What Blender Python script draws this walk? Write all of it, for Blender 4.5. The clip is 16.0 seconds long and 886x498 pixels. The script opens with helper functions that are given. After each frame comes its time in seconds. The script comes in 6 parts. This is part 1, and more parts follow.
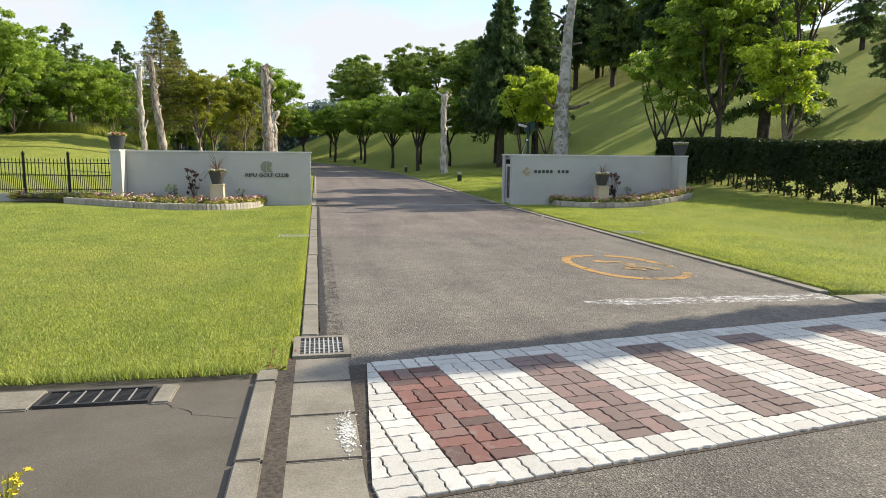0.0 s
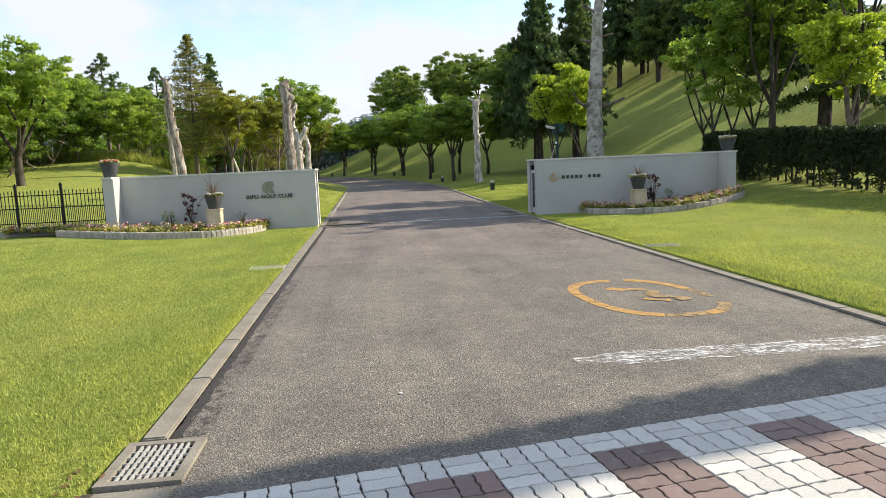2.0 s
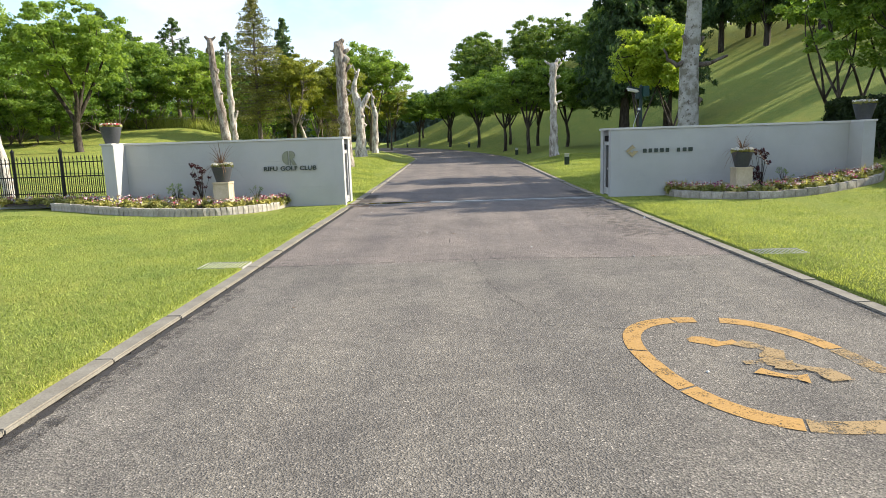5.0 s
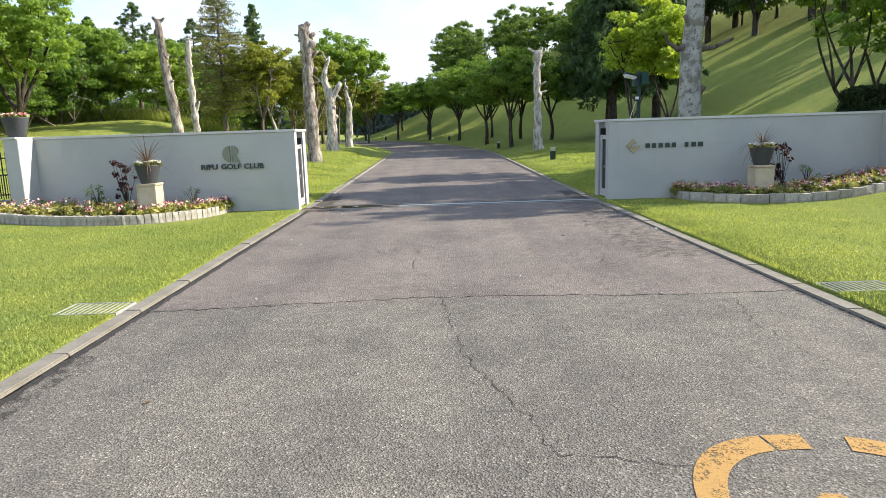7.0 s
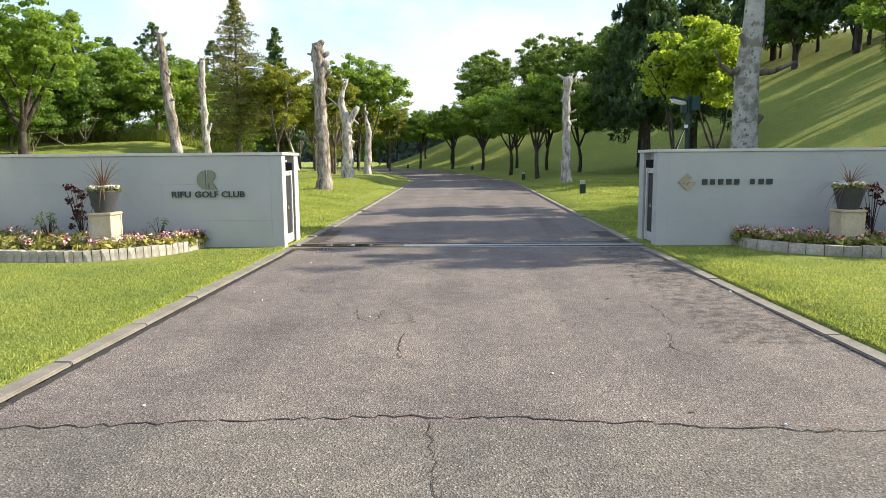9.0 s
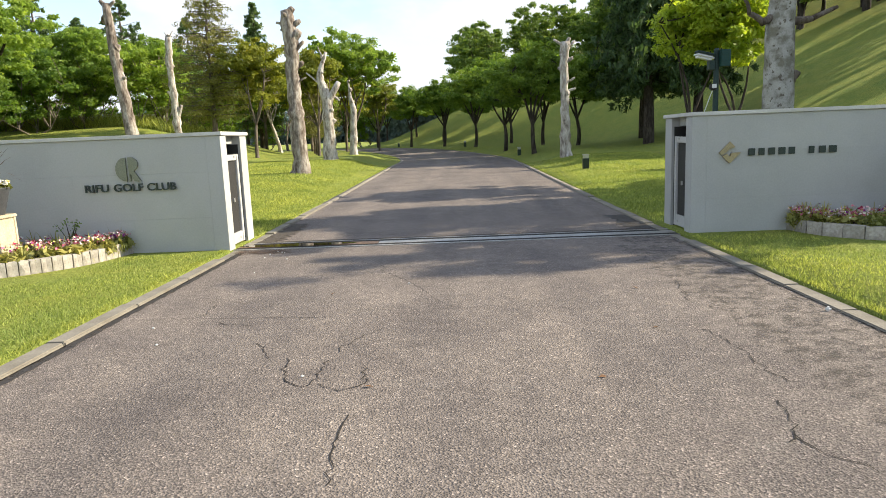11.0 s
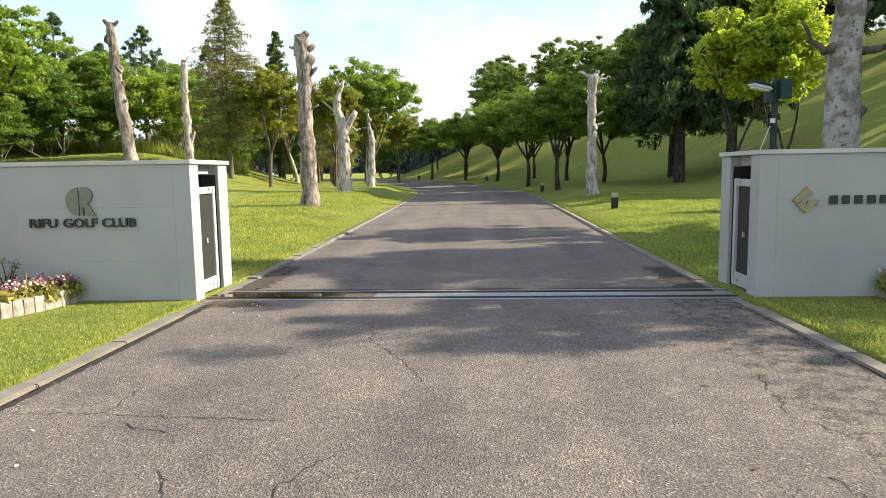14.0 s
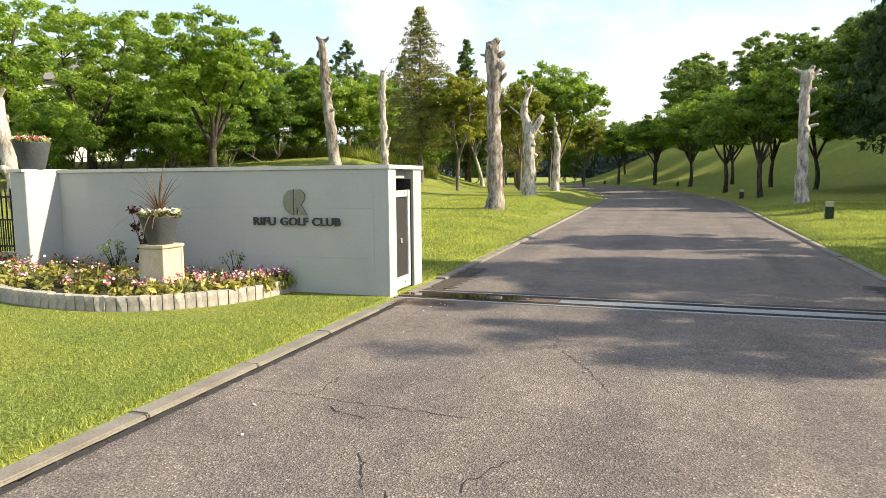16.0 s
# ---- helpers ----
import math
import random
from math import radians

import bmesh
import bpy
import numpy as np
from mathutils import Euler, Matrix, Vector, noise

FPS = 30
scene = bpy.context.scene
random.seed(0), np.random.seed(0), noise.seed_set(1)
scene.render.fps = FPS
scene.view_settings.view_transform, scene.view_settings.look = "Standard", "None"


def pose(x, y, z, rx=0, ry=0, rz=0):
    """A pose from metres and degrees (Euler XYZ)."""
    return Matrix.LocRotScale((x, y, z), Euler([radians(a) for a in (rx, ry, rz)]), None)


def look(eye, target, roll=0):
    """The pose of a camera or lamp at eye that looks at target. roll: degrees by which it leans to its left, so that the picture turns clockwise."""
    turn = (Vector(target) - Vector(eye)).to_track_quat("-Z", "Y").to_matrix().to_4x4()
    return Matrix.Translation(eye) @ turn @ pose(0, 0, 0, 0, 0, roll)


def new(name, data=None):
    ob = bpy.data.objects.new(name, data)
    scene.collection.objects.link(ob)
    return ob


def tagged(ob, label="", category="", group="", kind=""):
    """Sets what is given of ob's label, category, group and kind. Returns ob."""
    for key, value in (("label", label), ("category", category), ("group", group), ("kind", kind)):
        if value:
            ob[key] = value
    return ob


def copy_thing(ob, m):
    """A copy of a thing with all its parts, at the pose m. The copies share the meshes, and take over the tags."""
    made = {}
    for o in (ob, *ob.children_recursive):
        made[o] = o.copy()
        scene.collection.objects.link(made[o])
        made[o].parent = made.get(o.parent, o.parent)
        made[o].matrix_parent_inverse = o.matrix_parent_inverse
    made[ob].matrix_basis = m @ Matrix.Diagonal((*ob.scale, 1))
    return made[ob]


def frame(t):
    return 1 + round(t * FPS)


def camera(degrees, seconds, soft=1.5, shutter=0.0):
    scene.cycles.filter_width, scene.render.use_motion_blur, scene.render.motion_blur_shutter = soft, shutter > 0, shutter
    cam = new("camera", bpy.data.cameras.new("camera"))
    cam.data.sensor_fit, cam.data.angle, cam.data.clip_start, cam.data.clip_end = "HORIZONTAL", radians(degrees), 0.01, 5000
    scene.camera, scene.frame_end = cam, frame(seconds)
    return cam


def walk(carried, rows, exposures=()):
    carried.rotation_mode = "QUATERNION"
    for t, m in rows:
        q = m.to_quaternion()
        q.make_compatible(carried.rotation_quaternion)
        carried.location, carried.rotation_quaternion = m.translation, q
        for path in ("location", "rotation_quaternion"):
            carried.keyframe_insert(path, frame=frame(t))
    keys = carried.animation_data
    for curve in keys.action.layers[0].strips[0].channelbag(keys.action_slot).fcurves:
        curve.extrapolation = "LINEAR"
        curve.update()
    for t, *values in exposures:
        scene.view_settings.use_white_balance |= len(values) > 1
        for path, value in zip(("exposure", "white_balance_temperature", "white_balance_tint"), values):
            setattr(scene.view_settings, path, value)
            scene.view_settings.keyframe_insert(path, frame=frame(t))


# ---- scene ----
cam = camera(67.2, 16.0, 0.5)
PATH = [
    (0, (-3.026, -6.327, 1.611), (-2.656, -4.381, 1.332), 0.6),
    (0.5, (-2.68, -5.965, 1.618), (-2.411, -3.999, 1.366), -0.7),
    (1, (-2.369, -5.533, 1.607), (-2.108, -3.57, 1.33), -1.5),
    (1.2, (-2.186, -5.343, 1.59), (-1.894, -3.391, 1.271), -0.9),
    (1.5, (-1.981, -5.082, 1.619), (-1.761, -3.122, 1.288), -1.3),
    (2, (-1.688, -4.631, 1.638), (-1.479, -2.658, 1.386), -2.5),
    (2.5, (-1.416, -4.183, 1.625), (-1.393, -2.2, 1.362), -2.1),
    (3, (-1.155, -3.702, 1.603), (-1.0, -1.725, 1.342), -1.5),
    (3.5, (-0.918, -3.176, 1.578), (-0.784, -1.205, 1.263), -0.9),
    (4, (-0.71, -2.667, 1.576), (-0.684, -0.677, 1.373), 1.0),
    (4.2, (-0.667, -2.452, 1.563), (-0.674, -0.473, 1.274), -0.2),
    (6.3, (-0.389, 0.08, 1.516), (-0.435, 2.048, 1.166), -2.6),
    (6.5, (-0.398, 0.297, 1.535), (-0.341, 2.263, 1.174), -2.2),
    (7, (-0.321, 0.855, 1.527), (-0.311, 2.824, 1.18), -1.8),
    (7.5, (-0.281, 1.406, 1.503), (-0.305, 3.371, 1.132), -0.9),
    (8, (-0.204, 1.963, 1.489), (-0.221, 3.946, 1.228), -0.9),
    (8.2, (-0.171, 2.194, 1.522), (-0.21, 4.177, 1.267), -0.5),
    (10.3, (-0.047, 4.669, 1.438), (-0.119, 6.649, 1.164), -0.4),
    (10.5, (-0.014, 4.882, 1.452), (-0.153, 6.86, 1.191), -0.5),
    (11, (0.004, 5.442, 1.451), (-0.043, 7.414, 1.125), -2.3),
    (11.5, (0.03, 5.935, 1.453), (-0.054, 7.918, 1.203), -1.6),
    (12, (0.04, 6.424, 1.435), (0.013, 8.403, 1.147), -1.2),
    (12.5, (0.079, 6.799, 1.437), (-0.039, 8.78, 1.187), -1.6),
    (13, (0.107, 7.022, 1.471), (0.062, 9.0, 1.178), -1.5),
    (13.5, (0.089, 7.056, 1.48), (-0.01, 9.038, 1.226), -0.8),
    (14, (0.097, 7.064, 1.479), (-0.007, 9.048, 1.25), -0.9),
    (14.5, (0.092, 7.053, 1.477), (-0.059, 9.034, 1.253), -1.0),
    (15, (0.083, 7.047, 1.477), (-0.184, 9.016, 1.25), -0.9),
    (15.5, (0.052, 7.05, 1.481), (-0.404, 8.983, 1.251), -0.9),
    (16, (0.037, 7.026, 1.496), (-0.594, 8.912, 1.285), -0.5),
]
walk(cam, [(t, look(eye, target, roll)) for t, eye, target, roll in PATH],
     exposures=((0, 0.82, 6250, 10), (1.9, 0.87, 6180, 10), (2.5, 0.76, 6150, 10), (3.0, 0.66, 6120, 10), (3.5, 0.77, 6090, 10), (4.2, 0.93, 6050, 10), (6.3, 1.06, 5850, 10), (8.2, 1.06, 5900, 10), (10.3, 0.98, 6290, 10), (11.5, 1.03, 6320, 10), (14.5, 1.05, 6420, 10), (15, 0.99, 6490, 10), (15.5, 1.08, 6560, 10), (16, 1.05, 6500, 10)))

# ---- sky and sun ----
SUN_EL, SUN_AZ = radians(30), radians(79)          # azimuth from +y towards +x
world = bpy.data.worlds.new("sky")
scene.world = world
world.use_nodes = True
wn, wl = world.node_tree.nodes, world.node_tree.links
sky = wn.new("ShaderNodeTexSky")
sky.sky_type, sky.sun_disc = "NISHITA", False
sky.sun_elevation, sky.sun_rotation = SUN_EL, SUN_AZ
sky.air_density, sky.dust_density = 1.0, 0.5
coord = wn.new("ShaderNodeTexCoord")
stretch = wn.new("ShaderNodeMapping")
stretch.inputs["Scale"].default_value = (1, 1, 1.9)
stretch.inputs["Location"].default_value = (0.35, 0.1, 0.0)
wl.new(coord.outputs["Generated"], stretch.inputs["Vector"])
puff = wn.new("ShaderNodeTexNoise")
puff.inputs["Scale"].default_value, puff.inputs["Detail"].default_value, puff.inputs["Roughness"].default_value = 3.4, 9, 0.56
wl.new(stretch.outputs[0], puff.inputs["Vector"])
up = wn.new("ShaderNodeSeparateXYZ")
wl.new(coord.outputs["Generated"], up.inputs[0])
bank = wn.new("ShaderNodeMapRange")               # cumulus stands thicker towards the horizon
bank.inputs["From Min"].default_value, bank.inputs["From Max"].default_value = 0.05, 0.21
bank.inputs["To Min"].default_value, bank.inputs["To Max"].default_value = 0.15, -0.025
wl.new(up.outputs["Z"], bank.inputs["Value"])
thick = wn.new("ShaderNodeMath")
wl.new(puff.outputs["Fac"], thick.inputs[0])
wl.new(bank.outputs[0], thick.inputs[1])
edge = wn.new("ShaderNodeValToRGB")
edge.color_ramp.elements[0].position, edge.color_ramp.elements[1].position = 0.46, 0.59
edge.color_ramp.elements[0].color = (0.22, 0.22, 0.22, 1)     # thin haze over the blue
wl.new(thick.outputs[0], edge.inputs[0])
cloud = wn.new("ShaderNodeMix")
cloud.data_type = "RGBA"
wl.new(edge.outputs[0], cloud.inputs[0])
wl.new(sky.outputs[0], cloud.inputs[6])
cloud.inputs[7].default_value = (3.45, 3.5, 3.55, 1)
wl.new(cloud.outputs[2], wn["Background"].inputs[0])
wn["Background"].inputs[1].default_value = 0.15
sun = new("sun", bpy.data.lights.new("sun", "SUN"))
sun.data.energy, sun.data.angle, sun.data.color = 5.0, radians(0.5), (1.0, 0.87, 0.66)
to_sun = Vector((math.sin(SUN_AZ) * math.cos(SUN_EL), math.cos(SUN_AZ) * math.cos(SUN_EL), math.sin(SUN_EL)))
sun.matrix_world = look(to_sun * 60, (0, 0, 0))


# ---- materials ----
def shader(name, rough=0.8, metal=0.0, spec=0.3):
    m = bpy.data.materials.new(name)
    m.use_nodes = True
    b = m.node_tree.nodes["Principled BSDF"]
    b.inputs["Roughness"].default_value, b.inputs["Metallic"].default_value = rough, metal
    b.inputs["Specular IOR Level"].default_value = spec
    return m, m.node_tree.nodes, m.node_tree.links, b


def noise_tex(n, l, vec, scale, detail=4, rough=0.6):
    t = n.new("ShaderNodeTexNoise")
    t.inputs["Scale"].default_value, t.inputs["Detail"].default_value, t.inputs["Roughness"].default_value = scale, detail, rough
    l.new(vec, t.inputs["Vector"])
    return t.outputs["Fac"]


def ramp(n, l, fac, stops):
    r = n.new("ShaderNodeValToRGB")
    while len(r.color_ramp.elements) < len(stops):
        r.color_ramp.elements.new(0.5)
    for e, (p, c) in zip(r.color_ramp.elements, stops):
        e.position, e.color = p, (*c, 1)
    l.new(fac, r.inputs[0])
    return r.outputs[0]


def mix(n, l, fac, a, b, mode="MIX"):
    x = n.new("ShaderNodeMix")
    x.data_type, x.blend_type = "RGBA", mode
    for sock, v in ((x.inputs[0], fac), (x.inputs[6], a), (x.inputs[7], b)):
        if isinstance(v, (int, float)):
            sock.default_value = v
        elif isinstance(v, tuple):
            sock.default_value = (*v, 1)
        else:
            l.new(v, sock)
    return x.outputs[2]


def bump(n, l, b, height, strength, dist=0.01):
    k = n.new("ShaderNodeBump")
    k.inputs["Strength"].default_value, k.inputs["Distance"].default_value = strength, dist
    l.new(height, k.inputs["Height"])
    l.new(k.outputs[0], b.inputs["Normal"])


def plain(name, dark, light, fine=60, coarse=3, rough=0.8, metal=0.0, relief=0.3, stain=(0.6, 0.6, 0.6), amount=0.35, spec=0.3, vary=0.0):
    """A surface with grain, larger blotches and fine relief."""
    m, n, l, b = shader(name, rough, metal, spec)
    c = n.new("ShaderNodeTexCoord").outputs["Object"]
    g = noise_tex(n, l, c, fine, 5)
    col = ramp(n, l, g, ((0.3, dark), (0.7, light)))
    blot = ramp(n, l, noise_tex(n, l, c, coarse, 6, 0.65), ((0.42, (1, 1, 1)), (0.75, stain)))
    col = mix(n, l, amount, col, mix(n, l, 1.0, col, blot, "MULTIPLY"))
    if vary:
        r = n.new("ShaderNodeObjectInfo").outputs["Random"]
        col = mix(n, l, 1.0, col, ramp(n, l, r, ((0.0, (1 - vary,) * 3), (1.0, (1 + vary * 0.6,) * 3))), "MULTIPLY")
    l.new(col, b.inputs["Base Color"])
    bump(n, l, b, g, relief, 0.004)
    return m


def leafy(name, dark, light, through_colour, share=0.42, rough=0.5):
    """Leaves: varied leaf by leaf, with light passing through."""
    m = bpy.data.materials.new(name)
    m.use_nodes = True
    n, l = m.node_tree.nodes, m.node_tree.links
    b = n["Principled BSDF"]
    b.inputs["Roughness"].default_value, b.inputs["Specular IOR Level"].default_value = rough, 0.25
    isl = n.new("ShaderNodeNewGeometry").outputs["Random Per Island"]
    tree = n.new("ShaderNodeObjectInfo").outputs["Random"]
    c = n.new("ShaderNodeTexCoord").outputs["Object"]
    patch = noise_tex(n, l, c, 0.9, 3)
    col = ramp(n, l, isl, ((0.0, dark), (1.0, light)))
    col = mix(n, l, 1.0, col, ramp(n, l, patch, ((0.35, (0.72, 0.78, 0.75)), (0.65, (1.2, 1.12, 1.0)))), "MULTIPLY")
    col = mix(n, l, 1.0, col, ramp(n, l, tree, ((0.0, (0.85, 0.9, 0.9)), (1.0, (1.15, 1.1, 1.0)))), "MULTIPLY")
    l.new(col, b.inputs["Base Color"])
    t = n.new("ShaderNodeBsdfTranslucent")
    l.new(mix(n, l, 1.0, col, through_colour, "MULTIPLY"), t.inputs["Color"])
    s = n.new("ShaderNodeMixShader")
    s.inputs[0].default_value = share
    l.new(b.outputs[0], s.inputs[1])
    l.new(t.outputs[0], s.inputs[2])
    l.new(s.outputs[0], n["Material Output"].inputs["Surface"])
    return m


def asphalt(name, base, warm):
    """Open graded asphalt: pale stones, dark gaps, scuffs, patches and hairline crazing."""
    m, n, l, b = shader(name, 0.86, 0, 0.35)
    c = n.new("ShaderNodeTexCoord").outputs["Object"]
    tone = lambda k: tuple(base * q * k for q in warm)
    v = n.new("ShaderNodeTexVoronoi")
    v.inputs["Scale"].default_value = 95
    l.new(c, v.inputs["Vector"])
    k = n.new("ShaderNodeSeparateColor")
    l.new(v.outputs["Color"], k.inputs[0])
    col = ramp(n, l, k.outputs[0], ((0.0, tone(0.66)), (0.5, tone(1.02)), (0.92, tone(1.3)), (0.975, tone(1.8)), (1.0, tone(2.3))))
    gap = ramp(n, l, noise_tex(n, l, c, 62, 3, 0.55), ((0.40, (0.34, 0.33, 0.32)), (0.50, (1.0, 1.0, 1.0)), (0.64, (1.3, 1.29, 1.26))))
    col = mix(n, l, 0.48, col, mix(n, l, 1.0, col, gap, "MULTIPLY"))
    mid = noise_tex(n, l, c, 7, 5, 0.65)
    col = mix(n, l, 0.7, col, mix(n, l, 1.0, col, ramp(n, l, mid, ((0.36, (0.82, 0.81, 0.81)), (0.62, (1.14, 1.13, 1.11)))), "MULTIPLY"))
    big = noise_tex(n, l, c, 0.8, 5, 0.62)
    col = mix(n, l, 0.8, col, mix(n, l, 1.0, col, ramp(n, l, big, ((0.34, (0.74, 0.73, 0.74)), (0.6, (1.1, 1.09, 1.07)))), "MULTIPLY"))
    # long faint wheel tracks
    mp = n.new("ShaderNodeMapping")
    mp.inputs["Scale"].default_value = (1.5, 0.07, 1)
    l.new(c, mp.inputs["Vector"])
    lane = noise_tex(n, l, mp.outputs[0], 1.0, 3, 0.5)
    col = mix(n, l, 1.0, col, ramp(n, l, lane, ((0.35, (0.86, 0.86, 0.87)), (0.62, (1.09, 1.08, 1.06)))), "MULTIPLY")
    # pale scuffs
    scuff = mix(n, l, 1.0, ramp(n, l, noise_tex(n, l, c, 1.7, 6, 0.72), ((0.60, (0, 0, 0)), (0.72, (0.5, 0.5, 0.5)))), ramp(n, l, noise_tex(n, l, c, 40, 3), ((0.45, (0, 0, 0)), (0.6, (1, 1, 1)))), "MULTIPLY")
    col = mix(n, l, scuff, col, (0.30, 0.28, 0.25))
    # hairline crazing
    cell = n.new("ShaderNodeTexVoronoi")
    cell.feature = "DISTANCE_TO_EDGE"
    cell.inputs["Scale"].default_value = 2.2
    wob = n.new("ShaderNodeTexNoise")
    wob.inputs["Scale"].default_value, wob.inputs["Detail"].default_value = 6, 5
    l.new(c, wob.inputs["Vector"])
    bent = mix(n, l, 0.10, c, wob.outputs["Color"])
    l.new(bent, cell.inputs["Vector"])
    line = ramp(n, l, cell.outputs["Distance"], ((0.0, (1, 1, 1)), (0.008, (0, 0, 0))))
    mask = ramp(n, l, noise_tex(n, l, c, 0.9, 4), ((0.52, (0, 0, 0)), (0.66, (0.7, 0.7, 0.7))))
    col = mix(n, l, mix(n, l, 1.0, line, mask, "MULTIPLY"), col, (0.03, 0.028, 0.027))
    l.new(col, b.inputs["Base Color"])
    bump(n, l, b, v.outputs["Distance"], 0.8, 0.007)
    return m


def worn_paint(name, colour, share, scale=7, along=1.0):
    """Road paint worn away in flakes, with the road showing between."""
    m, n, l, b = shader(name, 0.7, 0, 0.3)
    c = n.new("ShaderNodeTexCoord").outputs["Object"]
    mp = n.new("ShaderNodeMapping")
    mp.inputs["Scale"].default_value = (along, 1, 1)
    l.new(c, mp.inputs["Vector"])
    c = mp.outputs[0]
    g = noise_tex(n, l, c, 90, 3)
    l.new(ramp(n, l, g, ((0.3, tuple(q * 0.75 for q in colour)), (0.7, colour))), b.inputs["Base Color"])
    t = n.new("ShaderNodeBsdfTransparent")
    s = n.new("ShaderNodeMixShader")
    w = mix(n, l, 0.5, noise_tex(n, l, c, scale, 6, 0.7), noise_tex(n, l, c, 70, 4, 0.7))
    l.new(ramp(n, l, w, ((share - 0.05, (1, 1, 1)), (share + 0.05, (0, 0, 0)))), s.inputs[0])
    l.new(t.outputs[0], s.inputs[1])
    l.new(b.outputs[0], s.inputs[2])
    l.new(s.outputs[0], n["Material Output"].inputs["Surface"])
    return m


def lawn(name):
    m, n, l, b = shader(name, 0.9, 0, 0.15)
    c = n.new("ShaderNodeTexCoord").outputs["Object"]
    fine = noise_tex(n, l, c, 45, 6, 0.7)
    col = ramp(n, l, fine, ((0.36, (0.075, 0.10, 0.016)), (0.50, (0.20, 0.24, 0.045)), (0.66, (0.38, 0.40, 0.105))))
    mid = noise_tex(n, l, c, 1.3, 5, 0.6)
    col = mix(n, l, 0.6, col, mix(n, l, 1.0, col, ramp(n, l, mid, ((0.35, (0.72, 0.85, 0.8)), (0.66, (1.25, 1.1, 1.0)))), "MULTIPLY"))
    big = noise_tex(n, l, c, 0.16, 4)
    dry = ramp(n, l, big, ((0.52, (0, 0, 0)), (0.72, (0.4, 0.4, 0.4))))
    col = mix(n, l, dry, col, (0.26, 0.24, 0.055))
    l.new(col, b.inputs["Base Color"])
    bump(n, l, b, fine, 1.0, 0.03)
    return m


def bark(name, dark, mid, pale, scale=5):
    m, n, l, b = shader(name, 0.9, 0, 0.15)
    c = n.new("ShaderNodeTexCoord").outputs["Object"]
    mp = n.new("ShaderNodeMapping")
    mp.inputs["Scale"].default_value = (1, 1, 0.32)
    l.new(c, mp.inputs["Vector"])
    a = noise_tex(n, l, mp.outputs[0], scale, 6, 0.7)
    col = ramp(n, l, a, ((0.34, dark), (0.48, mid), (0.62, pale)))
    f = noise_tex(n, l, mp.outputs[0], scale * 7, 4)
    col = mix(n, l, 0.5, col, mix(n, l, 1.0, col, ramp(n, l, f, ((0.35, (0.6, 0.6, 0.6)), (0.65, (1.2, 1.2, 1.2)))), "MULTIPLY"))
    l.new(col, b.inputs["Base Color"])
    bump(n, l, b, mix(n, l, 0.5, a, f), 0.9, 0.04)
    return m


def mottled(name, pale, olive, dark):
    """Smooth flaking bark in patches."""
    m, n, l, b = shader(name, 0.85, 0, 0.2)
    c = n.new("ShaderNodeTexCoord").outputs["Object"]
    a = noise_tex(n, l, c, 3.2, 5, 0.6)
    col = ramp(n, l, a, ((0.42, olive), (0.52, pale), (0.66, tuple(q * 1.2 for q in pale))))
    fleck = ramp(n, l, noise_tex(n, l, c, 9.0, 4, 0.55), ((0.60, (0, 0, 0)), (0.645, (0.85, 0.85, 0.85))))
    col = mix(n, l, fleck, col, dark)
    f = noise_tex(n, l, c, 45, 4)
    col = mix(n, l, 1.0, col, ramp(n, l, f, ((0.3, (0.82, 0.82, 0.82)), (0.7, (1.1, 1.1, 1.1)))), "MULTIPLY")
    l.new(col, b.inputs["Base Color"])
    bump(n, l, b, mix(n, l, 0.3, a, f), 0.5, 0.02)
    return m


M = {}
M["road_old"] = asphalt("weathered_asphalt", 0.145, (1.08, 0.985, 0.85))
M["road_new"] = asphalt("mauve_asphalt", 0.151, (1.115, 0.96, 0.855))
M["street"] = asphalt("street_asphalt", 0.122, (1.08, 0.98, 0.85))
M["sidewalk"] = plain("worn_sidewalk", (0.085, 0.075, 0.061), (0.145, 0.128, 0.105), 120, 1.6, 0.9, relief=0.35, stain=(0.6, 0.57, 0.52), amount=0.7)
M["lawn"] = lawn("lawn_soil")
M["blade"] = leafy("grass_blade", (0.125, 0.175, 0.026), (0.50, 0.54, 0.165), (1.4, 1.4, 0.9), 0.40)
M["concrete"] = plain("kerb_concrete", (0.185, 0.168, 0.138), (0.285, 0.26, 0.212), 70, 2.2, 0.88, relief=0.5, stain=(0.42, 0.39, 0.34), amount=0.8)
M["gutter_dirt"] = plain("gutter_dirt", (0.035, 0.03, 0.026), (0.11, 0.09, 0.07), 40, 4, 0.95, relief=0.8)
M["gutter_worn"] = worn_paint("scattered_gutter_dirt", (0.06, 0.052, 0.045), 0.45, 9)
M["gutter_dense"] = worn_paint("damp_gutter_dirt", (0.045, 0.04, 0.036), 0.56, 6)
M["damp_stain"] = worn_paint("broad_damp_stain", (0.098, 0.086, 0.070), 0.445, 7)
M["rust_stain"] = worn_paint("rusty_stain", (0.11, 0.068, 0.042), 0.50, 5)
M["wall"] = plain("grey_white_wall", (0.40, 0.405, 0.385), (0.45, 0.452, 0.43), 45, 0.9, 0.75, relief=0.12, stain=(0.82, 0.82, 0.80), amount=0.75, vary=0.02)
M["wall_core"] = plain("wall_core", (0.36, 0.365, 0.345), (0.42, 0.42, 0.40), 40, 2, 0.9)
M["cap"] = plain("wall_cap", (0.55, 0.545, 0.51), (0.63, 0.62, 0.58), 50, 1.6, 0.7, relief=0.15, stain=(0.6, 0.59, 0.56), amount=0.6)
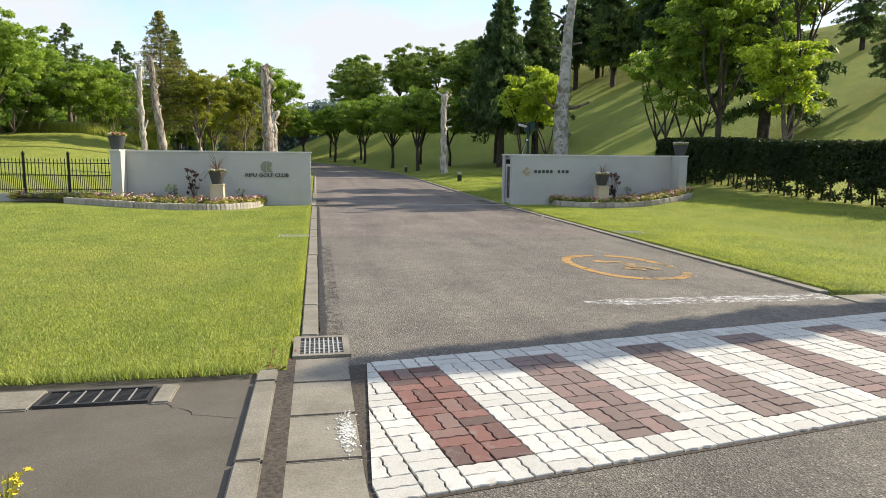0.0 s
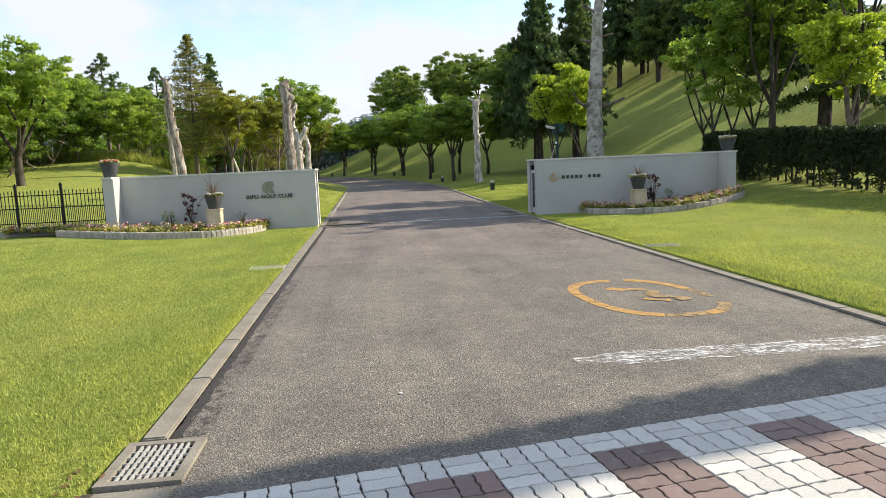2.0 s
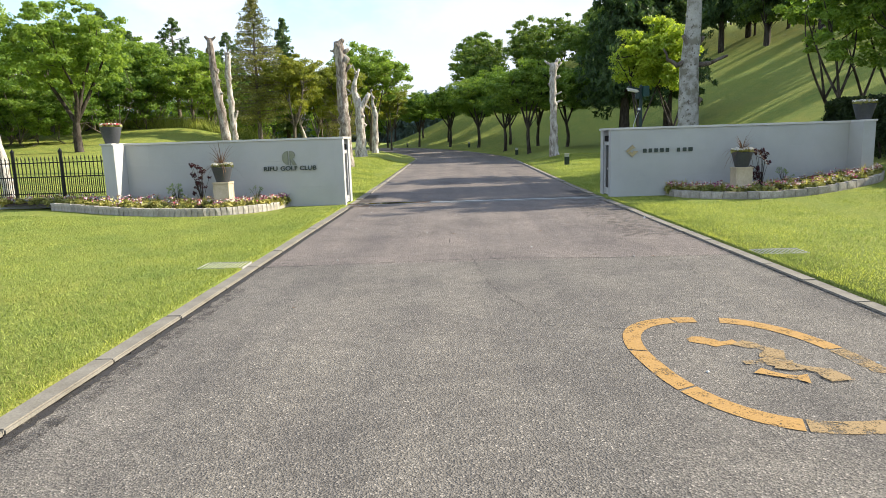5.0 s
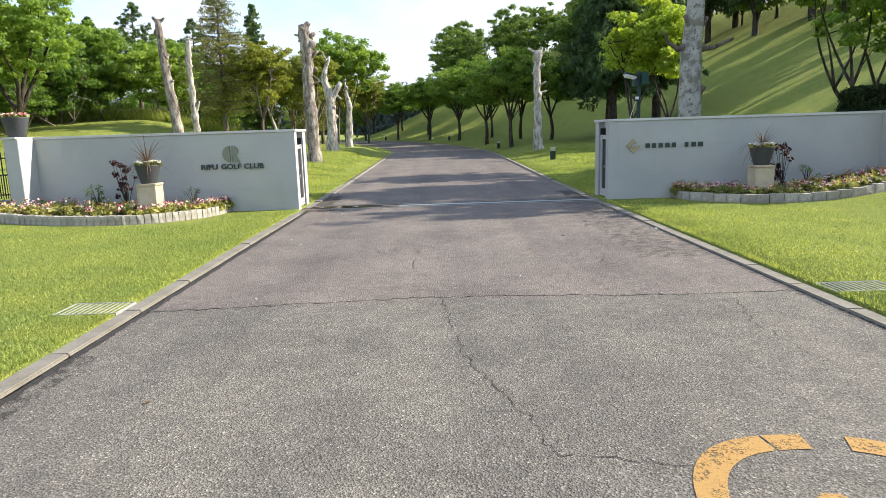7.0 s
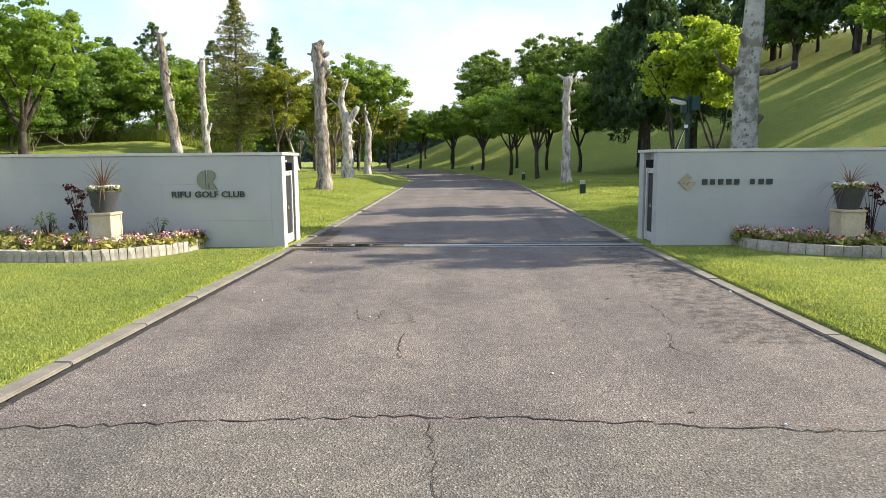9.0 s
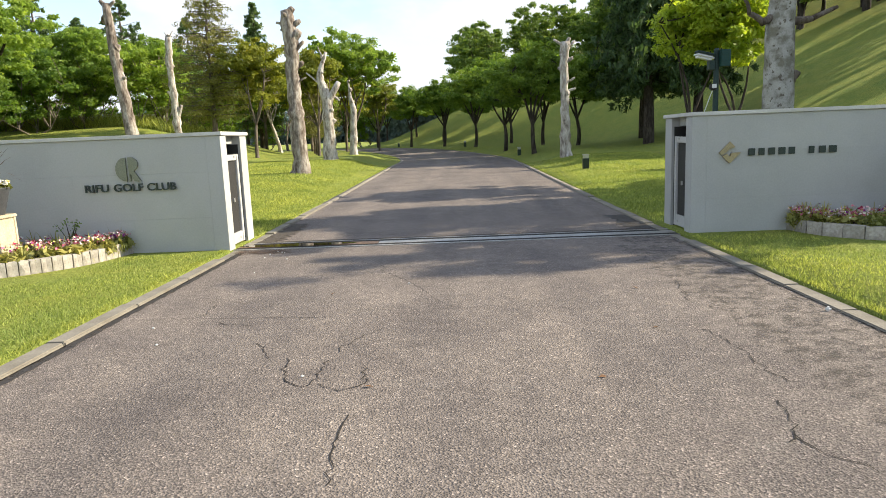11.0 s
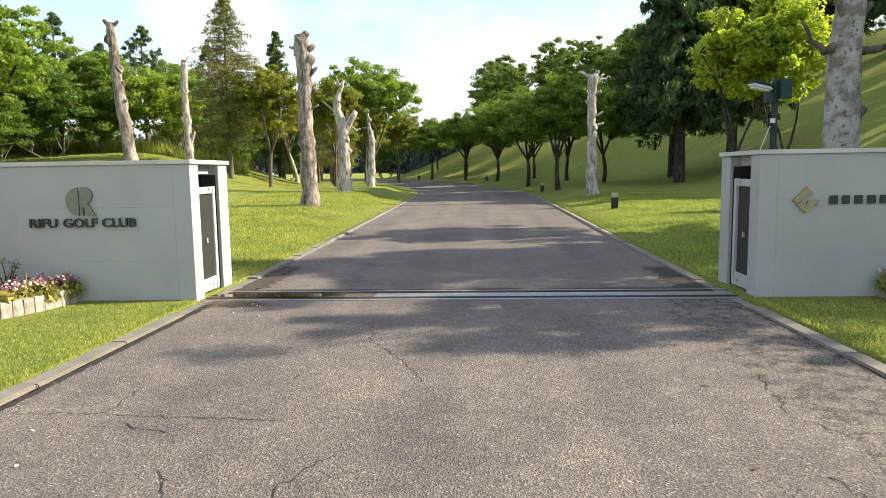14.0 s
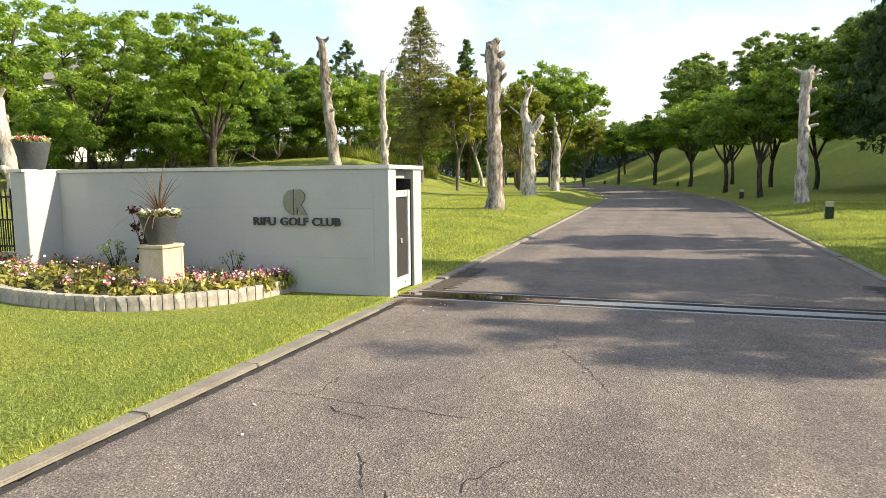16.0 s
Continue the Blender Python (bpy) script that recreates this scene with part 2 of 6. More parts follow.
M["aluminium"] = plain("painted_aluminium", (0.42, 0.425, 0.42), (0.50, 0.50, 0.49), 60, 3, 0.45, 0.0, 0.1, (0.6, 0.56, 0.5), 0.4, 0.5)
M["gate_dark"] = plain("gate_infill_and_shade", (0.02, 0.02, 0.02), (0.05, 0.048, 0.045), 80, 4, 0.6)
M["letters"] = plain("dark_green_letters", (0.035, 0.05, 0.045), (0.06, 0.075, 0.065), 60, 6, 0.4, 0.3, 0.1)
M["emblem"] = plain("olive_brass", (0.17, 0.18, 0.14), (0.26, 0.27, 0.21), 60, 6, 0.4, 0.5, 0.1)
M["gold"] = plain("pale_gold", (0.30, 0.25, 0.15), (0.42, 0.36, 0.22), 60, 6, 0.4, 0.5, 0.1)
M["pot"] = plain("slate_pot", (0.042, 0.044, 0.05), (0.075, 0.078, 0.085), 40, 5, 0.6, 0, 0.2, (0.6, 0.6, 0.6), 0.4, 0.4)
M["pedestal"] = plain("cream_stone", (0.46, 0.39, 0.27), (0.60, 0.52, 0.38), 55, 4, 0.85, relief=0.4, stain=(0.55, 0.5, 0.42), amount=0.7)
M["granite"] = plain("split_granite", (0.30, 0.275, 0.24), (0.50, 0.46, 0.40), 28, 9, 0.9, relief=0.8, stain=(0.5, 0.45, 0.38), amount=0.7, vary=0.2)
M["soil"] = plain("bed_soil", (0.03, 0.022, 0.016), (0.08, 0.06, 0.045), 30, 4, 0.95, relief=0.8)
M["fence"] = plain("black_fence", (0.010, 0.010, 0.011), (0.022, 0.022, 0.022), 60, 6, 0.5, 0.4, 0.1)
M["yellow"] = worn_paint("worn_yellow_paint", (0.44, 0.26, 0.08), 0.57)
M["yellow_thin"] = worn_paint("faded_yellow_paint", (0.34, 0.235, 0.11), 0.53)
M["white_line"] = worn_paint("worn_white_paint", (0.62, 0.62, 0.60), 0.48, 15, 0.3)
M["crack"] = plain("crack_fill", (0.016, 0.014, 0.013), (0.04, 0.035, 0.03), 50, 5, 0.95)
M["steel"] = plain("galvanised_steel", (0.36, 0.36, 0.34), (0.54, 0.53, 0.50), 60, 5, 0.5, 0.3, 0.15, (0.5, 0.42, 0.34), 0.5)
M["pit"] = plain("drain_pit", (0.012, 0.012, 0.012), (0.03, 0.028, 0.025), 30, 5, 0.9)
M["rail"] = plain("track_steel", (0.26, 0.25, 0.235), (0.38, 0.365, 0.34), 30, 3, 0.4, 0.4, 0.2, (0.45, 0.33, 0.24), 0.5)
M["rust"] = plain("rusty_track", (0.10, 0.055, 0.03), (0.24, 0.16, 0.10), 25, 4, 0.6, 0.2, 0.4)
M["pole"] = plain("green_pole", (0.018, 0.035, 0.03), (0.035, 0.06, 0.05), 40, 6, 0.5, 0.2, 0.1)
M["greenbox"] = plain("green_box", (0.008, 0.035, 0.028), (0.012, 0.055, 0.042), 40, 6, 0.5, 0, 0.1)
M["lens"] = plain("lamp_lens", (0.62, 0.63, 0.60), (0.72, 0.72, 0.69), 40, 6, 0.3, 0, 0.05)
M["bollard"] = plain("bollard_green", (0.018, 0.03, 0.02), (0.035, 0.055, 0.035), 40, 6, 0.6)
M["bollard_pale"] = plain("bollard_lens", (0.42, 0.43, 0.36), (0.55, 0.55, 0.46), 40, 6, 0.5)
M["house"] = plain("house_render", (0.62, 0.60, 0.56), (0.72, 0.70, 0.66), 10, 1, 0.85)
M["roof"] = plain("grey_roof", (0.12, 0.12, 0.125), (0.19, 0.19, 0.195), 10, 1, 0.7)
M["glass"] = plain("dark_pane", (0.02, 0.025, 0.03), (0.035, 0.04, 0.05), 10, 1, 0.1)
M["bark_dark"] = bark("dark_bark", (0.025, 0.02, 0.016), (0.055, 0.045, 0.036), (0.10, 0.085, 0.07), 7)
M["bark_mid"] = bark("grey_brown_bark", (0.06, 0.045, 0.035), (0.14, 0.115, 0.09), (0.22, 0.19, 0.155), 7)
M["bark_dead"] = bark("stripped_dead_wood", (0.10, 0.078, 0.062), (0.38, 0.34, 0.295), (0.62, 0.585, 0.53), 6.0)
M["bark_brown"] = bark("weathered_dead_wood", (0.065, 0.048, 0.038), (0.22, 0.185, 0.155), (0.45, 0.41, 0.36), 6.5)
M["bark_plane"] = mottled("mottled_plane_bark", (0.36, 0.35, 0.315), (0.20, 0.19, 0.15), (0.11, 0.09, 0.065))
M["leaf_bright"] = leafy("maple_leaf", (0.20, 0.30, 0.036), (0.39, 0.48, 0.09), (1.5, 1.45, 0.6), 0.52)
M["leaf_mid"] = leafy("cherry_leaf", (0.145, 0.230, 0.044), (0.30, 0.40, 0.098), (1.5, 1.5, 0.7), 0.54)
M["leaf_avenue"] = leafy("avenue_leaf", (0.095, 0.165, 0.030), (0.215, 0.310, 0.068), (1.45, 1.5, 0.65), 0.48)
M["leaf_wood"] = leafy("woodland_leaf", (0.095, 0.160, 0.042), (0.19, 0.27, 0.072), (1.4, 1.4, 0.65), 0.46)
M["needle_dark"] = leafy("dark_needles", (0.042, 0.080, 0.036), (0.125, 0.180, 0.072), (1.25, 1.35, 0.7), 0.36)
M["needle_pine"] = leafy("pine_needles", (0.065, 0.115, 0.045), (0.155, 0.225, 0.085), (1.2, 1.3, 0.7), 0.34)
M["needle_larch"] = leafy("larch_needles", (0.13, 0.15, 0.05), (0.25, 0.26, 0.09), (1.3, 1.25, 0.8), 0.4)
M["leaf_yellow"] = leafy("yellow_green_leaf", (0.16, 0.19, 0.03), (0.30, 0.32, 0.06), (1.4, 1.35, 0.6), 0.45)
M["hedge"] = leafy("hedge_sprays", (0.018, 0.032, 0.011), (0.050, 0.074, 0.023), (1.3, 1.3, 0.7), 0.2, 0.65)
M["leaf_purple"] = leafy("purple_leaf", (0.03, 0.010, 0.012), (0.075, 0.022, 0.026), (1.6, 0.8, 0.7), 0.3)
M["leaf_bed"] = leafy("bedding_leaf", (0.13, 0.14, 0.03), (0.47, 0.45, 0.17), (1.3, 1.3, 0.7), 0.35)
M["spike"] = leafy("spiky_leaf", (0.07, 0.05, 0.035), (0.19, 0.12, 0.08), (1.4, 1.1, 0.8), 0.25)
# pale bluish leaf colour that paints in the haze of distance
M["far_wood"] = leafy("haze_tinted_woodland", (0.19, 0.25, 0.27), (0.25, 0.31, 0.32), (1, 1, 1), 0.3)


def petals(name, stops):
    m, n, l, b = shader(name, 0.7, 0, 0.2)
    isl = n.new("ShaderNodeNewGeometry").outputs["Random Per Island"]
    r = n.new("ShaderNodeValToRGB")
    r.color_ramp.interpolation = "CONSTANT"
    while len(r.color_ramp.elements) < len(stops):
        r.color_ramp.elements.new(0.5)
    for e, (p, c) in zip(r.color_ramp.elements, stops):
        e.position, e.color = p, (*c, 1)
    l.new(isl, r.inputs[0])
    l.new(r.outputs[0], b.inputs["Base Color"])
    return m


M["petal_mix"] = petals("mixed_petals", ((0.0, (0.55, 0.16, 0.22)), (0.2, (0.62, 0.42, 0.40)), (0.42, (0.66, 0.60, 0.50)), (0.6, (0.36, 0.03, 0.07)),
                                         (0.72, (0.60, 0.52, 0.12)), (0.82, (0.25, 0.05, 0.20)), (0.9, (0.70, 0.68, 0.64))))
M["petal_white"] = petals("white_petals", ((0.0, (0.72, 0.70, 0.64)), (0.6, (0.66, 0.62, 0.54)), (0.9, (0.62, 0.50, 0.16))))
M["petal_red"] = petals("red_white_petals", ((0.0, (0.72, 0.68, 0.62)), (0.5, (0.55, 0.04, 0.06)), (0.85, (0.5, 0.3, 0.1))))


def paver_mat(name, stops, worn):
    m, n, l, b = shader(name, 0.85, 0, 0.3)
    r = n.new("ShaderNodeObjectInfo").outputs["Random"]
    c = n.new("ShaderNodeTexCoord").outputs["Object"]
    w = n.new("ShaderNodeVectorMath")
    w.operation = "ADD"
    l.new(c, w.inputs[0])
    rr = n.new("ShaderNodeCombineXYZ")
    l.new(r, rr.inputs[0])
    sc = n.new("ShaderNodeVectorMath")
    sc.operation = "SCALE"
    sc.inputs["Scale"].default_value = 40
    l.new(rr.outputs[0], sc.inputs[0])
    l.new(sc.outputs[0], w.inputs[1])
    col = ramp(n, l, r, stops)
    f = noise_tex(n, l, w.outputs[0], 130, 4)
    col = mix(n, l, 1.0, col, ramp(n, l, f, ((0.3, (0.78, 0.78, 0.78)), (0.7, (1.12, 1.12, 1.12)))), "MULTIPLY")
    d = noise_tex(n, l, w.outputs[0], 9, 5, 0.7)
    col = mix(n, l, ramp(n, l, d, ((0.55, (0, 0, 0)), (0.72, (0.75, 0.75, 0.75)))), col, worn)
    l.new(col, b.inputs["Base Color"])
    bump(n, l, b, f, 0.5, 0.003)
    return m


M["paver_white"] = paver_mat("white_painted_paver", ((0, (0.46, 0.445, 0.41)), (1, (0.58, 0.565, 0.525))), (0.33, 0.305, 0.27))
M["paver_brown"] = paver_mat("brown_paver", ((0, (0.165, 0.122, 0.108)), (0.6, (0.20, 0.150, 0.135)), (1, (0.245, 0.165, 0.148))), (0.23, 0.19, 0.17))
M["paver_red"] = paver_mat("red_paver", ((0, (0.105, 0.080, 0.072)), (0.3, (0.165, 0.085, 0.072)), (0.7, (0.215, 0.110, 0.092)), (1, (0.20, 0.155, 0.138))), (0.22, 0.185, 0.165))


# ---- mesh helpers ----
def part(name, bm, material, parent=None, label="", smooth=False):
    me = bpy.data.meshes.new(name)
    bm.to_mesh(me)
    bm.free()
    return put_mesh(name, me, material, parent, label, smooth)


def put_mesh(name, me, material, parent=None, label="", smooth=False):
    if material and not me.materials:
        me.materials.append(material)
    if smooth:
        me.polygons.foreach_set("use_smooth", [True] * len(me.polygons))
    ob = new(name, me)
    ob.parent = parent
    return tagged(ob, label)


def from_arrays(name, verts, faces):
    """A mesh from an (n, 3) array of corners and an (m, k) array of faces."""
    me = bpy.data.meshes.new(name)
    verts, faces = np.asarray(verts, dtype=np.float32), np.asarray(faces, dtype=np.int32)
    k = faces.shape[1]
    me.vertices.add(len(verts))
    me.vertices.foreach_set("co", verts.ravel())
    me.loops.add(faces.size)
    me.loops.foreach_set("vertex_index", faces.ravel())
    me.polygons.add(len(faces))
    me.polygons.foreach_set("loop_start", np.arange(len(faces), dtype=np.int32) * k)
    me.polygons.foreach_set("loop_total", np.full(len(faces), k, dtype=np.int32))
    me.update(calc_edges=True)
    return me


def add_box(bm, x0, x1, y0, y1, z0, z1, m=None):
    r = bmesh.ops.create_cube(bm, size=1)
    bmesh.ops.transform(bm, matrix=(m or Matrix()) @ Matrix.LocRotScale(((x0 + x1) / 2, (y0 + y1) / 2, (z0 + z1) / 2), None, (x1 - x0, y1 - y0, z1 - z0)), verts=r["verts"])
    return r["verts"]


def slab(x0, x1, y0, y1, z0, z1, edge=0.0, m=None):
    bm = bmesh.new()
    add_box(bm, x0, x1, y0, y1, z0, z1, m)
    if edge:
        bmesh.ops.bevel(bm, geom=bm.edges[:], offset=edge, segments=2, affect="EDGES", clamp_overlap=True)
    return bm


def lathe(profile, sides=24, cap=True):
    """A turned shape from (radius, height) pairs."""
    bm = bmesh.new()
    rings = [[bm.verts.new((r * math.cos(2 * math.pi * i / sides), r * math.sin(2 * math.pi * i / sides), z)) for i in range(sides)] for r, z in profile]
    for a, b in zip(rings, rings[1:]):
        for i in range(sides):
            bm.faces.new((a[i], a[(i + 1) % sides], b[(i + 1) % sides], b[i]))
    if cap:
        bm.faces.new(rings[0][::-1])
        bm.faces.new(rings[-1])
    return bm


def tube(bm, points, radii, sides=7, rough=0.0, rng=None, cap=True):
    """A limb along points, with a radius at each."""
    rings = []
    for i, p in enumerate(points):
        d = (points[min(i + 1, len(points) - 1)] - points[max(i - 1, 0)]).normalized()
        a = d.cross(Vector((0.31, 0.95, 0.05)))
        if a.length < 0.1:
            a = d.cross(Vector((1, 0, 0)))
        a.normalize()
        b = d.cross(a)
        ring = []
        for k in range(sides):
            w = 2 * math.pi * k / sides
            r = radii[i] * (1 + (rng.uniform(-rough, rough) if rng else 0))
            ring.append(bm.verts.new(p + (a * math.cos(w) + b * math.sin(w)) * r))
        rings.append(ring)
    for a, b in zip(rings, rings[1:]):
        for k in range(sides):
            bm.faces.new((a[k], a[(k + 1) % sides], b[(k + 1) % sides], b[k]))
    if cap:
        bm.faces.new(rings[-1])
        bm.faces.new(rings[0][::-1])


def smooth(a, b, v):
    k = np.clip((v - a) / (b - a), 0, 1)
    return k * k * (3 - 2 * k)


# ---- lie of the land ----
def bend(y):
    """How far the drive swings to the west."""
    y = np.asarray(y, dtype=float)
    k = np.clip(y, 42, 92) - 42
    return -k * k / 114


def rise(y):
    """Height of the drive."""
    y = np.asarray(y, dtype=float)
    return 0.20 * smooth(15, 42, y) + 0.48 * smooth(46, 76, y)


def verge(y):
    """Height of the lawns beside the drive."""
    return 0.68 * smooth(15, 47, np.asarray(y, dtype=float))


def land(x, y):
    """Height of the lawn at x, y."""
    x, y = np.asarray(x, dtype=float), np.asarray(y, dtype=float)
    u = x - bend(y)
    z = 0.035 + rise(y) + (verge(y) - rise(y)) * smooth(3.3, 5.6, np.abs(u))
    z = z + 0.30 * smooth(6, 10, u) * (1 - smooth(15, 25, y)) + 0.16 * smooth(5, 11, -u) * (1 - smooth(15, 25, y)) * smooth(3, 12, y)
    z = z + 0.8 * smooth(8, 20, -u) * smooth(16, 32, y) + 1.5 * smooth(10, 20, -u) * smooth(32, 48, y) * (1 - smooth(60, 75, y))
    z = z + 0.17 * smooth(3.3, 5.5, -u) * smooth(18, 27, y) * (1 - smooth(34, 42, y))
    s = np.maximum(u - 8, 0)
    hill = np.where(s < 9, 0.027 * s * s, 2.187 + 0.43 * (s - 9))
    hill = np.where(hill > 11, 11 + 4 * (1 - np.exp(-(hill - 11) / 4)), hill)
    return z + hill * smooth(10, 22, y) * (1 - 0.6 * smooth(95, 160, y))


def at_ground(x, y):
    return float(land(x, y))


# ---- ground, road, kerbs ----
def line_set(fine, near, far):
    return np.array(sorted(set(np.round(np.concatenate([np.array(fine, dtype=float), near, far]), 3))))


U = line_set([-3.27, -3.24, -3.20, -3.17, 3.08, 3.11], np.arange(-46, 72, 1.0), [-500, -300, -180, -110, -75, -58, 85, 110, 160, 260, 500])
Y = line_set([-1.42, -1.40, -0.52, -0.49, 0.44, 0.46], np.arange(-14, 120, 1.0), [-400, -200, -90, -40, -22, 135, 160, 200, 280, 400, 650])
gu, gy = np.meshgrid(U, Y)
gx = gu + bend(gy)
gz = land(gx, gy)
paved = ((gu > -3.185) & (gu < 3.095) & (gy < 100) & (gy > -0.5)) | ((gu > -3.25) & (gu < 3.095) & (gy < -0.5)) | (gy < -1.41) | ((gu > 2.96) & (gy < 0.45))
gz = np.where(paved & (gy > -60), np.where(gy > 0.45, rise(gy), 0) - 0.07, gz)
grid = np.arange(gu.size).reshape(gu.shape)
quads = np.stack([grid[:-1, :-1], grid[:-1, 1:], grid[1:, 1:], grid[1:, :-1]], -1).reshape(-1, 4)
tagged(put_mesh("ground", from_arrays("ground", np.stack([gx, gy, gz], -1).reshape(-1, 3), quads), M["lawn"], smooth=True), "mown green lawn and grassy slopes", kind="structure")


def strip(name, u0, u1, ys, lift, material, label, wobble=0.0):
    """A band that follows the drive."""
    rng = np.random.default_rng(3)
    ys = np.asarray(ys, dtype=float)
    n = 7
    us = np.linspace(u0, u1, n)
    v = np.zeros((len(ys), n, 3))
    v[..., 0] = us[None, :] + bend(ys)[:, None]
    v[..., 1] = ys[:, None]
    v[..., 2] = (rise(ys) + lift)[:, None]
    if wobble:
        v[:, 0, 0] += rng.uniform(-wobble, wobble, len(ys))
        v[:, -1, 0] += rng.uniform(-wobble, wobble, len(ys))
    g = np.arange(len(ys) * n).reshape(len(ys), n)
    f = np.stack([g[:-1, :-1], g[:-1, 1:], g[1:, 1:], g[1:, :-1]], -1).reshape(-1, 4)
    return tagged(put_mesh(name, from_arrays(name, v.reshape(-1, 3), f), material), label, kind="structure")


strip("road", -3.04, 2.96, np.linspace(6.78, 100, 120), 0.0, M["road_new"], "mauve grey asphalt drive beyond the seam")
strip("road_apron", -3.04, 2.96, np.linspace(-1.30, 6.78, 12), 0.0, M["road_old"], "weathered grey asphalt drive before the gate")
bm = bmesh.new()
for x0, x1, y0, y1 in ((-60, 60, -22, -1.30), (2.96, 60, -1.30, 0.47), (-60, -3.04, -1.42, -1.30)):
    bm.faces.new([bm.verts.new(p) for p in ((x0, y0, 0), (x1, y0, 0), (x1, y1, 0), (x0, y1, 0))])
tagged(part("street", bm, M["street"]), "grey asphalt street along the lawn", kind="structure")

rngk = random.Random(5)
kerb_west = tagged(new("kerb_west"), "pale concrete kerb along the lawn", kind="structure")
kerb_east = tagged(new("kerb_east"), "pale concrete kerb along the lawn", kind="structure")
kerb_mesh = {}
for side, u0, u1, start in ((kerb_west, -3.18, -3.03, -0.50), (kerb_east, 2.94, 3.09, 0.62)):
    y = start
    while y < 20:
        size = 0.9 if side is kerb_east else 1.2
        key = (side.name, size)
        if key not in kerb_mesh:
            b = slab(-0.075, 0.075, 0.004, size - 0.004, -0.1, 0.032, 0.010)
            kerb_mesh[key] = bpy.data.meshes.new("kerb_stone")
            b.to_mesh(kerb_mesh[key])
            b.free()
        k = put_mesh("kerb_stone", kerb_mesh[key], M["concrete"], side)
        k.location = ((u0 + u1) / 2 + float(bend(y + size / 2)) + rngk.uniform(-0.004, 0.004), y, float(rise(y + size / 2)) + rngk.uniform(-0.004, 0.004) - (0.027 if 14.3 < y + size / 2 < 15.9 else 0.010 if side is kerb_east else 0.0))
        y += size
    far = y
    for name, us in (("far_kerb", (u0, u1)),):
        ys = np.linspace(far, 98, 80)
        v = []
        for q in ys:
            for du, dz in ((us[0], -0.1), (us[0], 0.032), (us[1], 0.032), (us[1], -0.1)):
                v.append((du + float(bend(q)), q, float(rise(q)) + dz))
        g = np.arange(len(ys) * 4).reshape(len(ys), 4)
        f = np.concatenate([np.stack([g[:-1, i], g[:-1, i + 1], g[1:, i + 1], g[1:, i]], -1) for i in range(3)])
        tagged(put_mesh(name, from_arrays(name, v, f), M["concrete"], side), kind="stuff")

strip("gutter_dirt", -3.04, -2.95, np.linspace(-0.45, 14.5, 260), 0.004, M["gutter_dense"], "dark damp dirt along the kerb", 0.012)
strip("gutter_grit", -2.947, -2.80, np.linspace(-0.45, 5.5, 60), 0.004, M["gutter_worn"], "thin scattered grit beside the kerb")
strip("gate_dirt", -3.03, -2.72, np.linspace(15.43, 17.6, 30), 0.0045, M["gutter_dirt"], "damp brown dirt washed up behind the gate track", 0.12)
strip("rust_stain", -3.03, -2.35, np.linspace(14.30, 14.69, 12), 0.0045, M["rust_stain"], "brown rusty stain on the asphalt beside the gate track", 0.12)
strip("damp_stain", 2.05, 2.855, np.linspace(8.5, 14.0, 40), 0.003, M["damp_stain"], "broad damp stain beside the kerb", 0.10)
strip("track_dirt_east", 2.25, 2.95, np.linspace(14.05, 14.69, 14), 0.0045, M["gutter_worn"], "dark dirt beside the gate track", 0.10)
strip("gate_dirt_east", 2.60, 2.95, np.linspace(15.43, 17.2, 24), 0.0045, M["gutter_dense"], "damp dirt washed up behind the gate track", 0.10)
strip("gutter_dirt_east", 2.86, 2.95, np.linspace(0.7, 14.5, 90), 0.004, M["gutter_worn"], "dark damp dirt along the kerb", 0.03)

tagged(part("sidewalk", slab(-16.0, -3.48, -6.2, -1.421, -0.05, 0.002), M["sidewalk"]), "worn brownish sidewalk along the lawn", kind="structure")
# low kerb, gutter slabs and sidewalk edge at the street
low_kerb = tagged(new("low_kerb"), "worn concrete kerb stones beside the gutter", kind="structure")
for y0, y1 in ((-1.66, -1.12), (-2.92, -1.67), (-4.15, -2.93), (-5.4, -4.16), (-7.6, -5.41)):
    part("kerb_stone", slab(-3.475, -3.325, y0 + 0.004, y1 - 0.004, -0.08, 0.03, 0.012), M["concrete"], low_kerb)
gutter = tagged(new("gutter"), "stained concrete gutter slabs with open joints", kind="structure")
for y0, y1 in ((-1.69, -1.14), (-2.31, -1.70), (-2.94, -2.32), (-3.56, -2.95), (-4.2, -3.57), (-5.4, -4.21), (-7.6, -5.41)):
    part("gutter_slab", slab(-3.235, -2.80, y0 + 0.005, y1 - 0.005, -0.08, 0.012, 0.01), M["concrete"], gutter)
tagged(part("gutter_silt", slab(-3.325, -3.205, -7.6, -1.16, -0.05, 0.016), M["gutter_dirt"]), "dark wet silt line in the gutter", kind="structure")
side_drain = tagged(new("street_gutter"), "concrete gutter slabs at the street corner", kind="structure")
for i in range(7):
    part("gutter_slab", slab(2.98 + i * 0.62, 3.59 + i * 0.62, -0.02, 0.44, -0.06, 0.012, 0.01), M["concrete"], side_drain)


